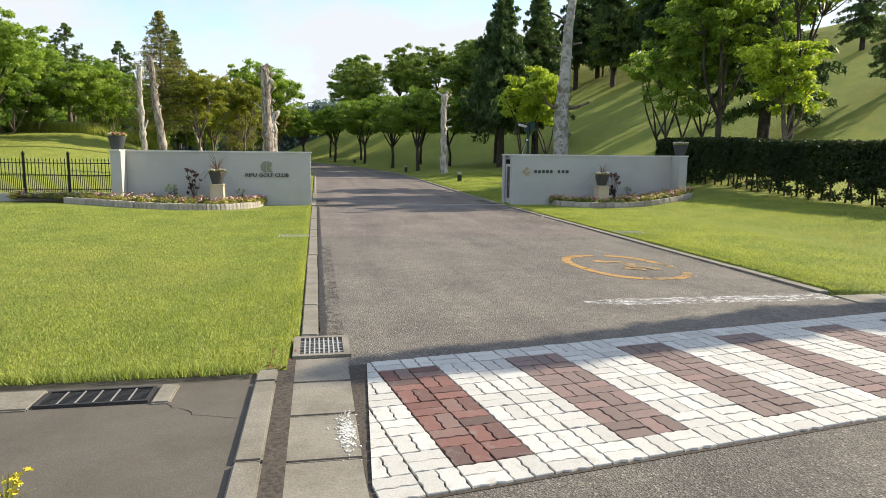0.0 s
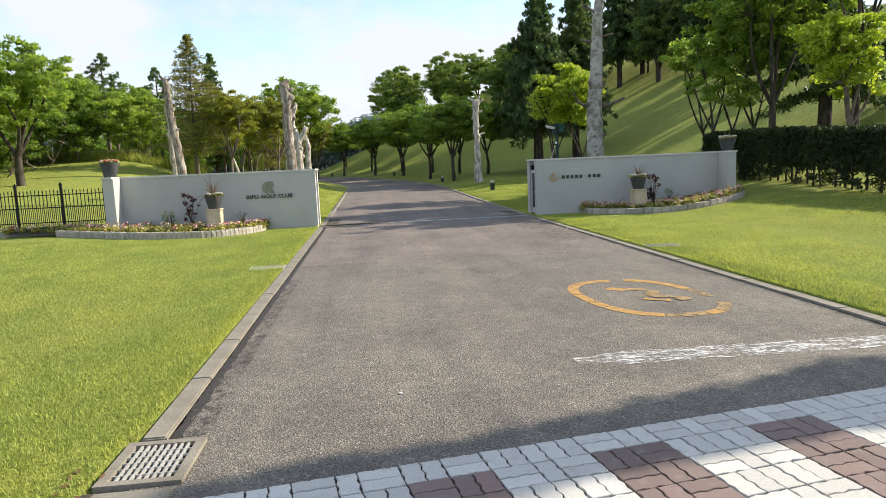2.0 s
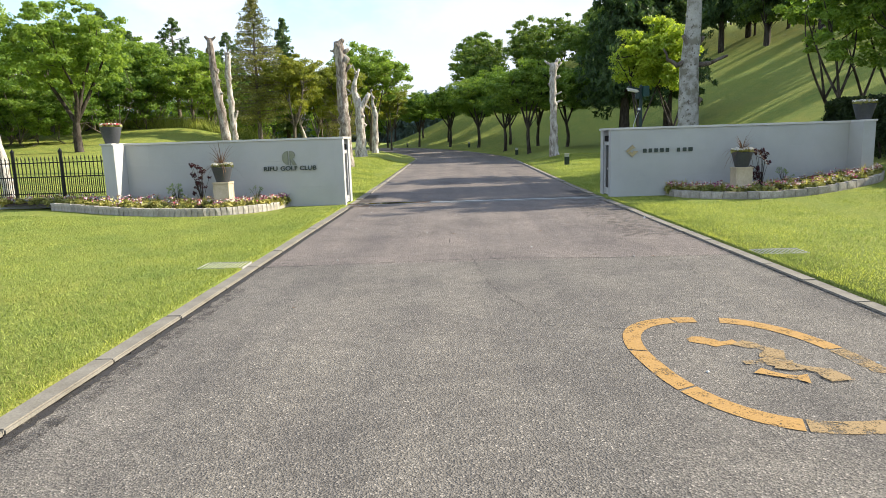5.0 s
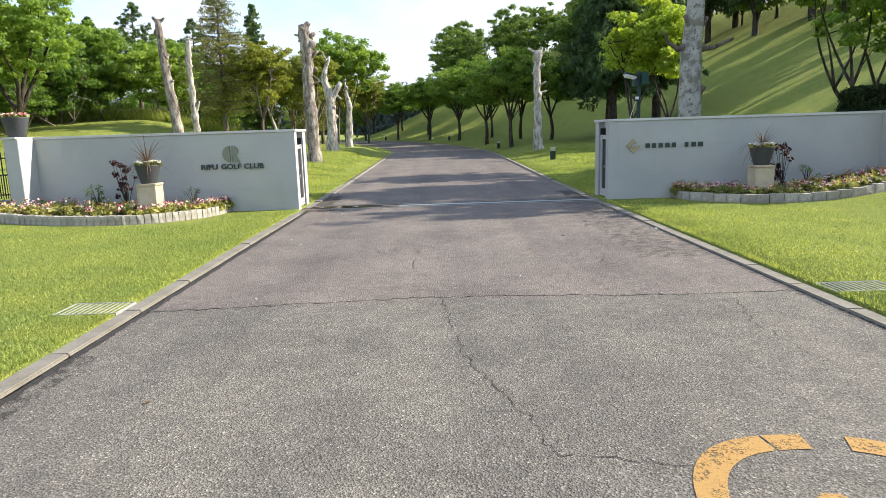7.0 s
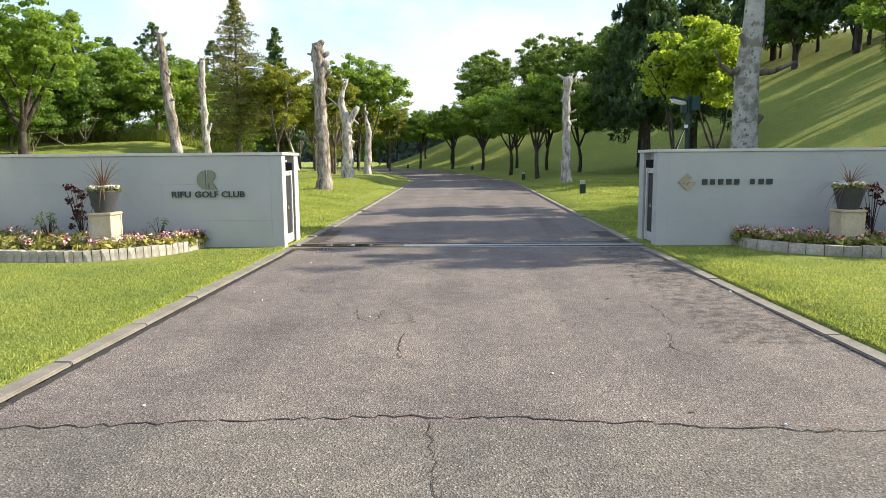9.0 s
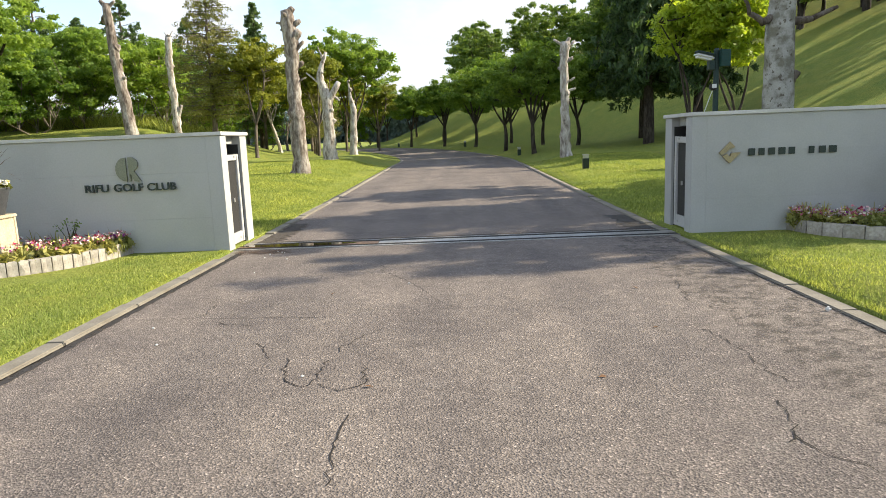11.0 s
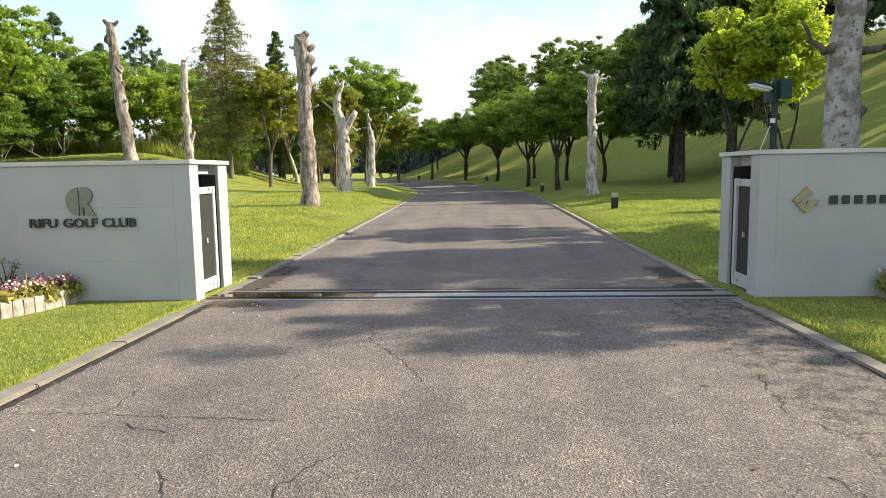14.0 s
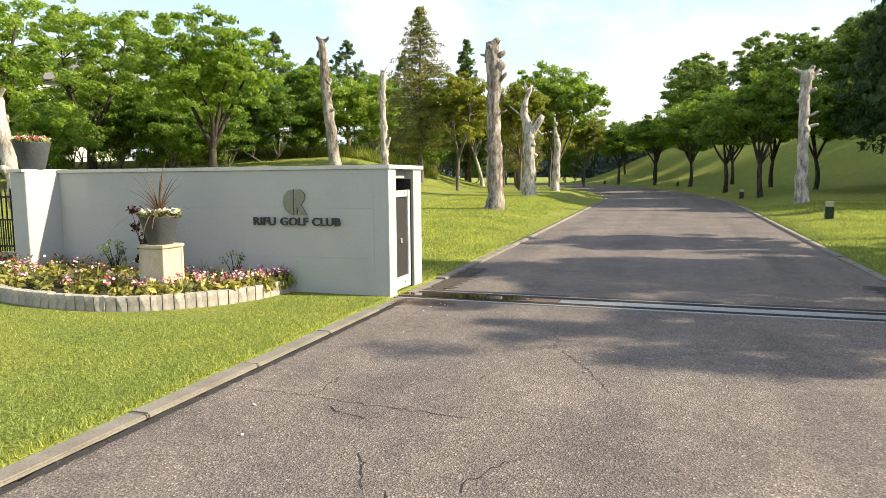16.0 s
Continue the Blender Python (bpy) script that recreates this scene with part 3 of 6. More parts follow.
def grate(name, label, x0, x1, y0, y1, z, nx, ny, rim, material, rim_mat, group="", cross=None, bar=0.005):
    """A drain: rim, pit and crossing bars."""
    top = tagged(new(name), label, "drain grate", group)
    bm = bmesh.new()
    for a in ((x0 - rim, x1 + rim, y0 - rim, y0), (x0 - rim, x1 + rim, y1, y1 + rim), (x0 - rim, x0, y0, y1), (x1, x1 + rim, y0, y1)):
        add_box(bm, *a, z - 0.09, z + 0.012)
    part("rim", bm, rim_mat, top)
    part("pit", slab(x0, x1, y0, y1, z - 0.06, z - 0.012), M["pit"], top)
    for i in range(1, nx):
        x = x0 + (x1 - x0) * i / nx
        part("bar", slab(x - bar, x + bar, y0, y1, z - 0.02, z + 0.008), material, top)
    for i in range(1, ny):
        y = y0 + (y1 - y0) * i / ny
        part("cross_bar", slab(x0, x1, y - bar * 0.8, y + bar * 0.8, z - 0.018, z + 0.004), cross or material, top)
    return top


grate("drain_grate", "square steel drain grate in a concrete frame", -3.18, -2.83, -1.05, -0.58, 0.014, 9, 6, 0.055, M["steel"], M["concrete"], "", None, 0.006)
grate("drain_grate", "long steel bar grate in the sidewalk edge", -4.78, -4.14, -1.90, -1.66, 0.012, 6, 14, 0.02, M["rail"], M["gate_dark"], "", M["gate_dark"])
for x0, x1 in ((-5.9, -4.82), (-4.10, -3.98)):
    tagged(part("edging_slab", slab(x0, x1, -1.95, -1.60, -0.05, 0.02, 0.01), M["concrete"]), "concrete edging slab beside the lawn", kind="structure")
grate("lawn_drain", "pale galvanised grating sunk in the lawn", -3.74, -3.20, 6.58, 6.96, 0.03, 11, 5, 0.012, M["steel"], M["steel"], "lawn drains", M["gate_dark"], 0.006)
grate("lawn_drain", "pale galvanised grating sunk in the lawn", 3.16, 3.72, 6.52, 6.84, 0.03, 11, 5, 0.012, M["steel"], M["steel"], "lawn drains", M["gate_dark"], 0.006)


def ribbon(name, pts, width, material, label, lift=0.004, jag=0.028, seed=1, parent=None, kind="structure"):
    """A thin ragged line on the road, such as a crack."""
    rng = random.Random(seed)
    fine = []
    for (xa, ya), (xb, yb) in zip(pts, pts[1:]):
        n = max(2, int(math.hypot(xb - xa, yb - ya) / 0.05))
        for i in range(n):
            k = i / n
            fine.append((xa + (xb - xa) * k + rng.uniform(-jag, jag), ya + (yb - ya) * k + rng.uniform(-jag, jag)))
    fine.append(pts[-1])
    v, f = [], []
    for i, (x, y) in enumerate(fine):
        a, b = fine[max(i - 1, 0)], fine[min(i + 1, len(fine) - 1)]
        d = math.hypot(b[0] - a[0], b[1] - a[1]) or 1
        w = width * rng.uniform(0.35, 1.2) / 2
        nx, ny = -(b[1] - a[1]) / d * w, (b[0] - a[0]) / d * w
        z = float(rise(y)) + lift
        v += [(x + nx, y + ny, z), (x - nx, y - ny, z)]
        if i:
            f.append((2 * i - 2, 2 * i - 1, 2 * i + 1, 2 * i))
    return tagged(put_mesh(name, from_arrays(name, v, f), material, parent), label, kind=kind)


ribbon("seam", [(-3.0, 6.72), (-2.1, 6.78), (-1.5, 6.85), (-0.6, 6.92), (0.25, 6.91), (1.1, 6.81), (1.9, 6.73), (2.94, 6.74)], 0.015, M["crack"], "open seam across the asphalt", seed=2)
# cracks on the apron, across the middle of the drive and before the gate
NEAR_CRACKS = (
    ((-0.33, 6.91), (-0.18, 5.31), (-0.03, 4.72), (0.12, 4.29), (0.2, 3.77), (0.61, 3.7), (0.8, 3.65)),
    ((-0.5, -3.9), (0.2, -3.6), (0.55, -3.9), (1.1, -3.75)),
    ((-4, -1.95), (-3.75, -2.2), (-3.5, -2.25)),
    ((2.27, 6.5), (2.08, 5.8), (2.12, 5.3), (2.13, 4.8)),
)
MID_CRACKS = (
    ((1.78, 10.18), (1.84, 9.9), (1.86, 9.56), (1.81, 9.3), (1.91, 9.1)),
    ((1.65, 8.88), (1.63, 8.65), (1.62, 8.56), (1.5, 8.37)),
    ((1.57, 8.45), (1.57, 8.36), (1.65, 8.22), (1.73, 8.07)),
    ((-1.21, 9.83), (-1.12, 9.41), (-0.99, 9.27), (-0.91, 9.42), (-0.9, 9.76)),
    ((-0.87, 9.32), (-0.74, 9.19), (-0.6, 9.3), (-0.64, 9.6)),
    ((-0.63, 8.82), (-0.62, 8.4), (-0.6, 8.09)),
)
GATE_CRACKS = (
    ((2.08, 11.8), (1.99, 11.16), (1.96, 11.01), (2.04, 10.88), (2.14, 10.71), (2.35, 10.75)),
    ((1.68, 13.14), (1.73, 12.86), (1.72, 12.58)),
    ((-2.89, 11.01), (-2.58, 11), (-2.3, 11.01), (-2.27, 11.12), (-2.27, 11.46)),
    ((-2.3, 11.01), (-1.82, 10.95), (-1.43, 10.93), (-1.09, 10.91)),
    ((-2.05, 10.83), (-1.94, 10.76), (-1.72, 10.7)),
    ((-1.52, 10.18), (-1.42, 10.06), (-1.33, 9.84)),
    ((-0.87, 9.95), (-0.83, 10.13), (-0.74, 10.37), (-0.61, 10.48)),
    ((-0.97, 13.56), (-0.85, 12.78), (-0.48, 12.16), (-0.31, 11.66)),
    ((-0.92, 11.13), (-0.65, 11.08)),
)
for i, (c, wide) in enumerate([(c, 0.0055) for c in NEAR_CRACKS] + [(c, 0.009) for c in MID_CRACKS] + [(c, 0.007) for c in GATE_CRACKS]):
    ribbon("crack", c, wide, M["crack"], "dark ragged crack in the asphalt", seed=10 + i)
ribbon("edge_crack", [(2.936, 0.7), (2.936, 14.4)], 0.010, M["crack"], "dark gap between asphalt and kerb", jag=0.012, seed=40)
ribbon("edge_crack", [(-3.025, -0.4), (-3.025, 14.4)], 0.014, M["crack"], "dark gap between asphalt and kerb", jag=0.012, seed=41)

# worn white line
v, f = [], []
xs = np.linspace(-0.1, 2.93, 60)
rl = random.Random(8)
for i, x in enumerate(xs):
    mid = 0.50 - 0.03 * x
    half = 0.16 * min(1, 0.35 + i / 12)
    v += [(x, mid - half + rl.uniform(-0.02, 0.02), 0.004), (x, mid + half + rl.uniform(-0.02, 0.02), 0.004)]
    if i:
        f.append((2 * i - 2, 2 * i, 2 * i + 1, 2 * i - 1))
tagged(put_mesh("stop_line", from_arrays("stop_line", v, f), M["white_line"]), "worn white stop line on the asphalt", kind="structure")

# faded yellow oval with a number too worn to read
oval = tagged(new("road_marking"), "worn yellow oval speed marking on the asphalt", "road marking")
CX, CY = 1.44, 2.80
def oval_at(a, grow):
    c, s = math.cos(a), math.sin(a)
    r = (abs(c) ** 2.5 + abs(s) ** 2.5) ** (-1 / 2.5)
    return CX + (0.74 + grow) * r * c - 0.10 * r * s, CY + (1.12 + grow * 1.2) * r * s
for a0, a1, thin in ((100, 165, 0), (165, 205, 0), (205, 248, 0), (248, 285, 1), (285, 300, 0), (300, 330, 1), (345, 372, 1), (12, 70, 0), (84, 100, 0)):
    v, f = [], []
    steps = 14
    for i in range(steps + 1):
        a = radians(a0 + (a1 - a0 - 1.2) * i / steps)
        v += [(*oval_at(a, 0), 0.004), (*oval_at(a, -0.13), 0.004)]
        if i:
            f.append((2 * i - 2, 2 * i - 1, 2 * i + 1, 2 * i))
    put_mesh("stroke", from_arrays("stroke", v, f), M["yellow_thin" if thin else "yellow"], oval)
for k, (pts, thin) in enumerate(((((1.20, 3.36), (1.34, 3.20), (1.50, 3.22)), 0), (((1.50, 3.22), (1.66, 3.0), (1.58, 2.85)), 1), (((1.36, 2.78), (1.52, 2.78), (1.66, 2.72)), 1),
                  (((1.38, 2.62), (1.50, 2.5), (1.62, 2.45)), 0), (((1.54, 2.72), (1.78, 2.58), (1.80, 2.40)), 1))):
    ribbon("stroke", pts, 0.15, M["yellow_thin" if thin else "yellow"], "", 0.004 + 0.0015 * k, 0.006, 4, oval, "")

# gate track across the drive
track = tagged(new("gate_track"), "steel sliding gate track set across the drive", kind="structure")
for name, y0, y1, z1, m in (("rail", 14.70, 14.76, 0.009, "rail"), ("slot", 14.76, 14.89, 0.006, "pit"), ("plate", 14.89, 15.11, 0.009, "rail"), ("slot", 15.11, 15.26, 0.006, "pit"),
                            ("rail", 15.26, 15.30, 0.009, "rail"), ("footing", 15.30, 15.42, 0.008, "gutter_dirt")):
    part(name, slab(-1.15 if name == "plate" else -3.3, 3.3, y0, y1, -0.05, z1, 0.002), M[m], track)
part("rusty_plate", slab(-3.3, -1.16, 14.89, 15.11, -0.05, 0.009), M["rust"], track)
puddle, pn, pl, pb = shader("puddle_water", 0.03, 0, 0.5)
pb.inputs["Base Color"].default_value = (0.05, 0.035, 0.02, 1)
bm = bmesh.new()
bm.faces.new([bm.verts.new((-2.35 + 0.85 * math.cos(a) * (1 + 0.1 * math.sin(3 * a)), 15.00 + 0.13 * math.sin(a), 0.013)) for a in np.linspace(0, 2 * math.pi, 28, endpoint=False)])
tagged(part("puddle", bm, puddle), "shallow brown puddle on the gate track", kind="structure")


# crumbled concrete and a weed at the street
rg = random.Random(61)
b = bmesh.new()
for _ in range(420):
    s = rg.uniform(0.002, 0.0065)
    add_box(b, -s, s, -s * 0.8, s * 0.8, 0, s, pose(rg.gauss(-2.875, 0.028), rg.gauss(-2.60, 0.13), 0.012, rg.uniform(-20, 20), 0, rg.uniform(0, 180)))
tagged(part("rubble", b, M["cap"]), "crumbled pale concrete chips along the gutter edge", "rubble", kind="stuff")


# ---- gate walls ----
def gate_wall(name, side, end):
    """A hollow wall that houses one leaf of the sliding gate."""
    top = tagged(new(name), "grey white panelled gate wall with a pale cap", kind="structure")
    X = lambda a, b: (min(side * a, side * b), max(side * a, side * b))
    part("front_core", slab(*X(3.205, end + 0.15), 14.63, 14.83, -0.1, 1.60), M["wall_core"], top)
    part("back_slab", slab(*X(3.20, end + 0.3), 15.46, 15.76, -0.1, 1.615, 0.004), M["wall"], top)
    part("lintel", slab(*X(3.32, 3.42), 14.832, 15.458, 1.50, 1.615, 0.003), M["wall"], top)
    part("inner_wall", slab(*X(4.4, 4.5), 14.832, 15.458, 0.0, 1.60), M["wall_core"], top)
    part("cap", slab(*X(3.17, end + 0.01), 14.575, 15.785, 1.618, 1.668, 0.006), M["cap"], top, "pale coping")
    # added near-black sheets that paint the shade inside the wall end
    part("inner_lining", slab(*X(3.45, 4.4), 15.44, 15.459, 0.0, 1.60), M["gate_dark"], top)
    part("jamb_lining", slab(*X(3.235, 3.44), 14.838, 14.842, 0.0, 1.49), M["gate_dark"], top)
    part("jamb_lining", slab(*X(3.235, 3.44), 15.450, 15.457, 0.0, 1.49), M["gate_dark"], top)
    part("end_post", slab(*X(3.195, 3.40), 14.599, 14.836, -0.1, 1.615, 0.002), M["wall"], top)
    rows = ((0.0, 0.50, 4.50), (0.501, 1.128, 5.3), (1.129, 1.615, 5.81 if side < 0 else 4.9))
    for z0, z1, joint in rows:
        cuts = [3.4005, joint, joint + 2.1, end - 0.002]
        for a, b in zip(cuts, cuts[1:]):
            part("panel", slab(*X(a + 0.0003, b - 0.0003), 14.60, 14.629, z0 if z0 else -0.1, z1, 0.0006), M["wall"], top)
    part("end_pillar", slab(*X(end, end + 0.28), 14.05, 14.86, -0.1, 1.63, 0.006), M["wall"], top)
    part("pillar_cap", slab(*X(end + 0.02, end + 0.305), 14.025, 15.785, 1.632, 1.674, 0.006), M["cap"], top, "pale coping")
    return top


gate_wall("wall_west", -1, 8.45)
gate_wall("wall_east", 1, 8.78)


def gate_leaf(side):
    leaf = tagged(new("sliding_gate"), "pale metal sliding gate drawn back into its wall", "gate", "gate leaves")
    X = lambda a, b: (min(side * a, side * b), max(side * a, side * b))
    part("stile", slab(*X(3.215, 3.265), 15.29, 15.37, 0.06, 1.35, 0.006), M["aluminium"], leaf)
    part("top_rail", slab(*X(3.217, 3.263), 14.85, 15.29, 1.26, 1.345, 0.006), M["aluminium"], leaf)
    part("bottom_rail", slab(*X(3.217, 3.263), 14.85, 15.29, 0.065, 0.22, 0.006), M["aluminium"], leaf)
    part("infill", slab(*X(3.245, 3.28), 14.85, 15.29, 0.22, 1.26), M["gate_dark"], leaf, "dark infill panel")
    part("latch", slab(*X(3.222, 3.245), 15.06, 15.10, 0.66, 0.72, 0.003), M["steel"], leaf)
    for z in (0.12, 1.30):
        part("bolt", slab(*X(3.207, 3.217), 15.16, 15.20, z, z + 0.03, 0.003), M["steel"], leaf)


gate_leaf(-1)
gate_leaf(1)


def word(text, x0, width, z0, height, parent, y=14.598):
    cu = bpy.data.curves.new("word", "FONT")
    cu.body, cu.extrude, cu.size = text, 0.02, 1
    cu.offset = 0.012
    tmp = new("word", cu)
    me = bpy.data.meshes.new_from_object(tmp.evaluated_get(bpy.context.evaluated_depsgraph_get()))
    bpy.data.objects.remove(tmp)
    co = np.empty(len(me.vertices) * 3, dtype=np.float32)
    me.vertices.foreach_get("co", co)
    co = co.reshape(-1, 3)
    lo, hi = co.min(0), co.max(0)
    co[:, 0] = x0 + (co[:, 0] - lo[0]) / (hi[0] - lo[0]) * width
    z = z0 + (co[:, 1] - lo[1]) / (hi[1] - lo[1]) * height
    co[:, 1] = y - 0.012 - (co[:, 2] - lo[2]) / (hi[2] - lo[2]) * 0.022
    co[:, 2] = z
    me.vertices.foreach_set("co", co.ravel())
    me.materials.clear()
    me.update()
    return put_mesh("word", me, M["letters"], parent)


sign = tagged(new("wall_sign"), "dark green raised letters reading rifu golf club", "sign")
word("RIFU", -5.12, 0.33, 0.905, 0.105, sign)
word("GOLF", -4.715, 0.405, 0.905, 0.105, sign)
word("CLUB", -4.25, 0.40, 0.905, 0.105, sign)
emblem = tagged(new("wall_emblem"), "olive metal emblem of two curved plates", "emblem")


def plate(pts, y0, y1, material, parent, name="plate"):
    bm = bmesh.new()
    a = [bm.verts.new((x, y0, z)) for x, z in pts]
    b = [bm.verts.new((x, y1, z)) for x, z in pts]
    bm.faces.new(a)
    bm.faces.new(b[::-1])
    for i in range(len(pts)):
        bm.faces.new((a[i], b[i], b[(i + 1) % len(pts)], a[(i + 1) % len(pts)]))
    bmesh.ops.recalc_face_normals(bm, faces=bm.faces[:])
    return part(name, bm, material, parent)


ex, ez = -4.515, 1.04
plate([(ex - 0.005, ez)] + [(ex - 0.005 - 0.15 * math.sin(a), ez + 0.165 + 0.165 * -math.cos(a)) for a in np.linspace(0.35, math.pi, 14)], 14.575, 14.598, M["emblem"], emblem)
plate([(ex + 0.03, ez)] + [(ex + 0.03, ez + 0.33), (ex + 0.09, ez + 0.33), (ex + 0.15, ez + 0.29), (ex + 0.165, ez + 0.23), (ex + 0.14, ez + 0.17), (ex + 0.10, ez + 0.145), (ex + 0.19, ez), (ex + 0.10, ez), (ex + 0.05, ez + 0.11), (ex + 0.045, ez)],
      14.568, 14.598, M["emblem"], emblem)
sign2 = tagged(new("wall_sign"), "dark green raised blocks of a name", "sign")
for i, wide in ((0, 0.090), (1, 0.082), (2, 0.088), (3, 0.092), (4, 0.086), (6, 0.074), (7, 0.092), (8, 0.104)):
    x = 3.95 + i * 0.134
    part("block", slab(x, x + wide, 14.578, 14.592, 1.066, 1.160, 0.004), M["letters"], sign2)
emblem2 = tagged(new("wall_emblem"), "pale gold diamond emblem", "emblem")
dx, dz, r = 3.70, 1.115, 0.145
plate([(dx - r, dz), (dx, dz + r), (dx + 0.075, dz + 0.07), (dx, dz + 0.05), (dx - 0.055, dz), (dx - 0.11, dz - 0.035)], 14.572, 14.598, M["gold"], emblem2)
plate([(dx - 0.10, dz - 0.05), (dx - 0.045, dz - 0.015), (dx, dz - 0.055), (dx + 0.02, dz - 0.005), (dx + r, dz + 0.0), (dx, dz - r)], 14.568, 14.598, M["gold"], emblem2)


# ---- fence west of the wall ----
tagged(part("fence_plinth", slab(-40, -8.76, 14.38, 14.62, -0.2, 0.42, 0.01), M["wall"]), "low pale concrete plinth under the fence", kind="structure")
fence = tagged(new("fence"), "black steel fence of spear topped pickets", "fence")
post_me = bpy.data.meshes.new("post")
b = slab(-0.03, 0.03, -0.03, 0.03, 0, 1.10, 0.006)
add_box(b, -0.036, 0.036, -0.036, 0.036, 1.10, 1.13)
vs = bmesh.ops.create_cone(b, cap_ends=True, segments=4, radius1=0.045, radius2=0.0, depth=0.07)["verts"]
bmesh.ops.transform(b, matrix=pose(0, 0, 1.165, 0, 0, 45), verts=vs)
b.to_mesh(post_me)
b.free()
picket_me = bpy.data.meshes.new("picket")
b = bmesh.new()
add_box(b, -0.008, 0.008, -0.008, 0.008, 0.03, 0.93)
vs = bmesh.ops.create_cone(b, cap_ends=True, segments=4, radius1=0.019, radius2=0.0, depth=0.08)["verts"]
bmesh.ops.transform(b, matrix=pose(0, 0, 0.97, 0, 0, 45), verts=vs)
b.to_mesh(picket_me)
b.free()
short_me = bpy.data.meshes.new("short_picket")
b = slab(-0.006, 0.006, -0.006, 0.006, 0.03, 0.52)
b.to_mesh(short_me)
b.free()
for i in range(14):
    x = -8.80 - i * 1.165 - (0.42 if i > 2 else 0)
    if i:
        p = put_mesh("post", post_me, M["fence"], fence)
        p.location = (x, 14.48, 0.42)
    for z in (0.10, 0.50, 0.84):
        part("rail", slab(x - 1.135, x - 0.03, 14.468, 14.492, 0.42 + z, 0.42 + z + 0.025), M["fence"], fence)
    for k in range(1, 12):
        if i < 9:
            p = put_mesh("picket", picket_me, M["fence"], fence)
            p.location = (x - k * 0.097, 14.48, 0.42)
            p = put_mesh("short_picket", short_me, M["fence"], fence)
            p.location = (x - k * 0.097 + 0.0485, 14.48, 0.42)


pillar = tagged(new("fence_pillar"), "pale concrete pillar between the fence runs", kind="structure")
part("shaft", slab(-12.66, -12.32, 14.05, 14.70, -0.1, 1.63, 0.006), M["wall"], pillar)
part("pillar_cap", slab(-12.68, -12.30, 14.03, 14.72, 1.632, 1.674, 0.006), M["cap"], pillar, "pale coping")
p = put_mesh("post", post_me, M["fence"], fence)
p.location = (-12.27, 14.48, 0.42)


# ---- leaf clouds ----
def leaf_cloud(rng, centres, radii, count, size, flat=0.75, up=0.35, aspect=1.7, droop=0.0, pointed=False):
    """Leaves scattered through clumps, four-cornered or pointed. Returns corners and faces."""
    centres, radii = np.asarray(centres, dtype=float), np.asarray(radii, dtype=float)
    n = len(centres) * count
    c = np.repeat(centres, count, axis=0)
    r = np.repeat(radii, count)[:, None]
    d = rng.normal(size=(n, 3))
    d /= np.linalg.norm(d, axis=1, keepdims=True)
    p = c + d * r * (rng.random((n, 1)) ** 0.45) * np.array([1, 1, flat])
    nrm = d * 0.6 + rng.normal(size=(n, 3)) * 0.6 + np.array([0, 0, up])
    nrm /= np.linalg.norm(nrm, axis=1, keepdims=True)
    a = np.cross(nrm, rng.normal(size=(n, 3)))
    a /= np.linalg.norm(a, axis=1, keepdims=True)
    a[:, 2] -= droop
    b = np.cross(nrm, a)
    s = size * rng.uniform(0.65, 1.3, (n, 1))
    if pointed:
        v = np.stack([p - a * s * 0.5 * aspect + b * s * 0.5, p - a * s * 0.5 * aspect - b * s * 0.5, p + a * s * 0.5 * aspect], 1).reshape(-1, 3)
        return v, np.arange(n * 3).reshape(-1, 3)
    v = np.stack([p - a * s * 0.5 * aspect, p + b * s * 0.5 + nrm * s * 0.08, p + a * s * 0.5 * aspect, p - b * s * 0.5 + nrm * s * 0.08], 1).reshape(-1, 3)
    return v, np.arange(n * 4).reshape(-1, 4)


def cloud_part(name, cloud_data, material, parent=None, label=""):
    return put_mesh(name, from_arrays(name, *cloud_data), material, parent, label)


def merge(*clouds):
    vs, fs, k = [], [], 0
    for v, f in clouds:
        vs.append(v)
        fs.append(f + k)
        k += len(v)
    return np.concatenate(vs), np.concatenate(fs)


# ---- planters, pedestals, beds ----
def blades(rng, n, length, width, spread, lift=0.0):
    """Arching strap leaves from one root."""
    v, f = [], []
    for _ in range(n):
        w = rng.uniform(0, 2 * math.pi)
        L, tilt = length * rng.uniform(0.6, 1.15), rng.uniform(0.1, spread)
        pts = []
        for i in range(6):
            k = i / 5
            out = L * k * math.sin(tilt + 0.75 * k * tilt)
            pts.append((out * math.cos(w), out * math.sin(w), L * k * math.cos(tilt * (1 + 0.9 * k)) + lift, width * (1 - k * 0.85) * 0.5))
        s = len(v)
        for x, y, z, h in pts:
            v += [(x - h * math.sin(w), y + h * math.cos(w), z), (x + h * math.sin(w), y - h * math.cos(w), z)]
        f += [(s + 2 * i, s + 2 * i + 1, s + 2 * i + 3, s + 2 * i + 2) for i in range(5)]
    return np.array(v), np.array(f)


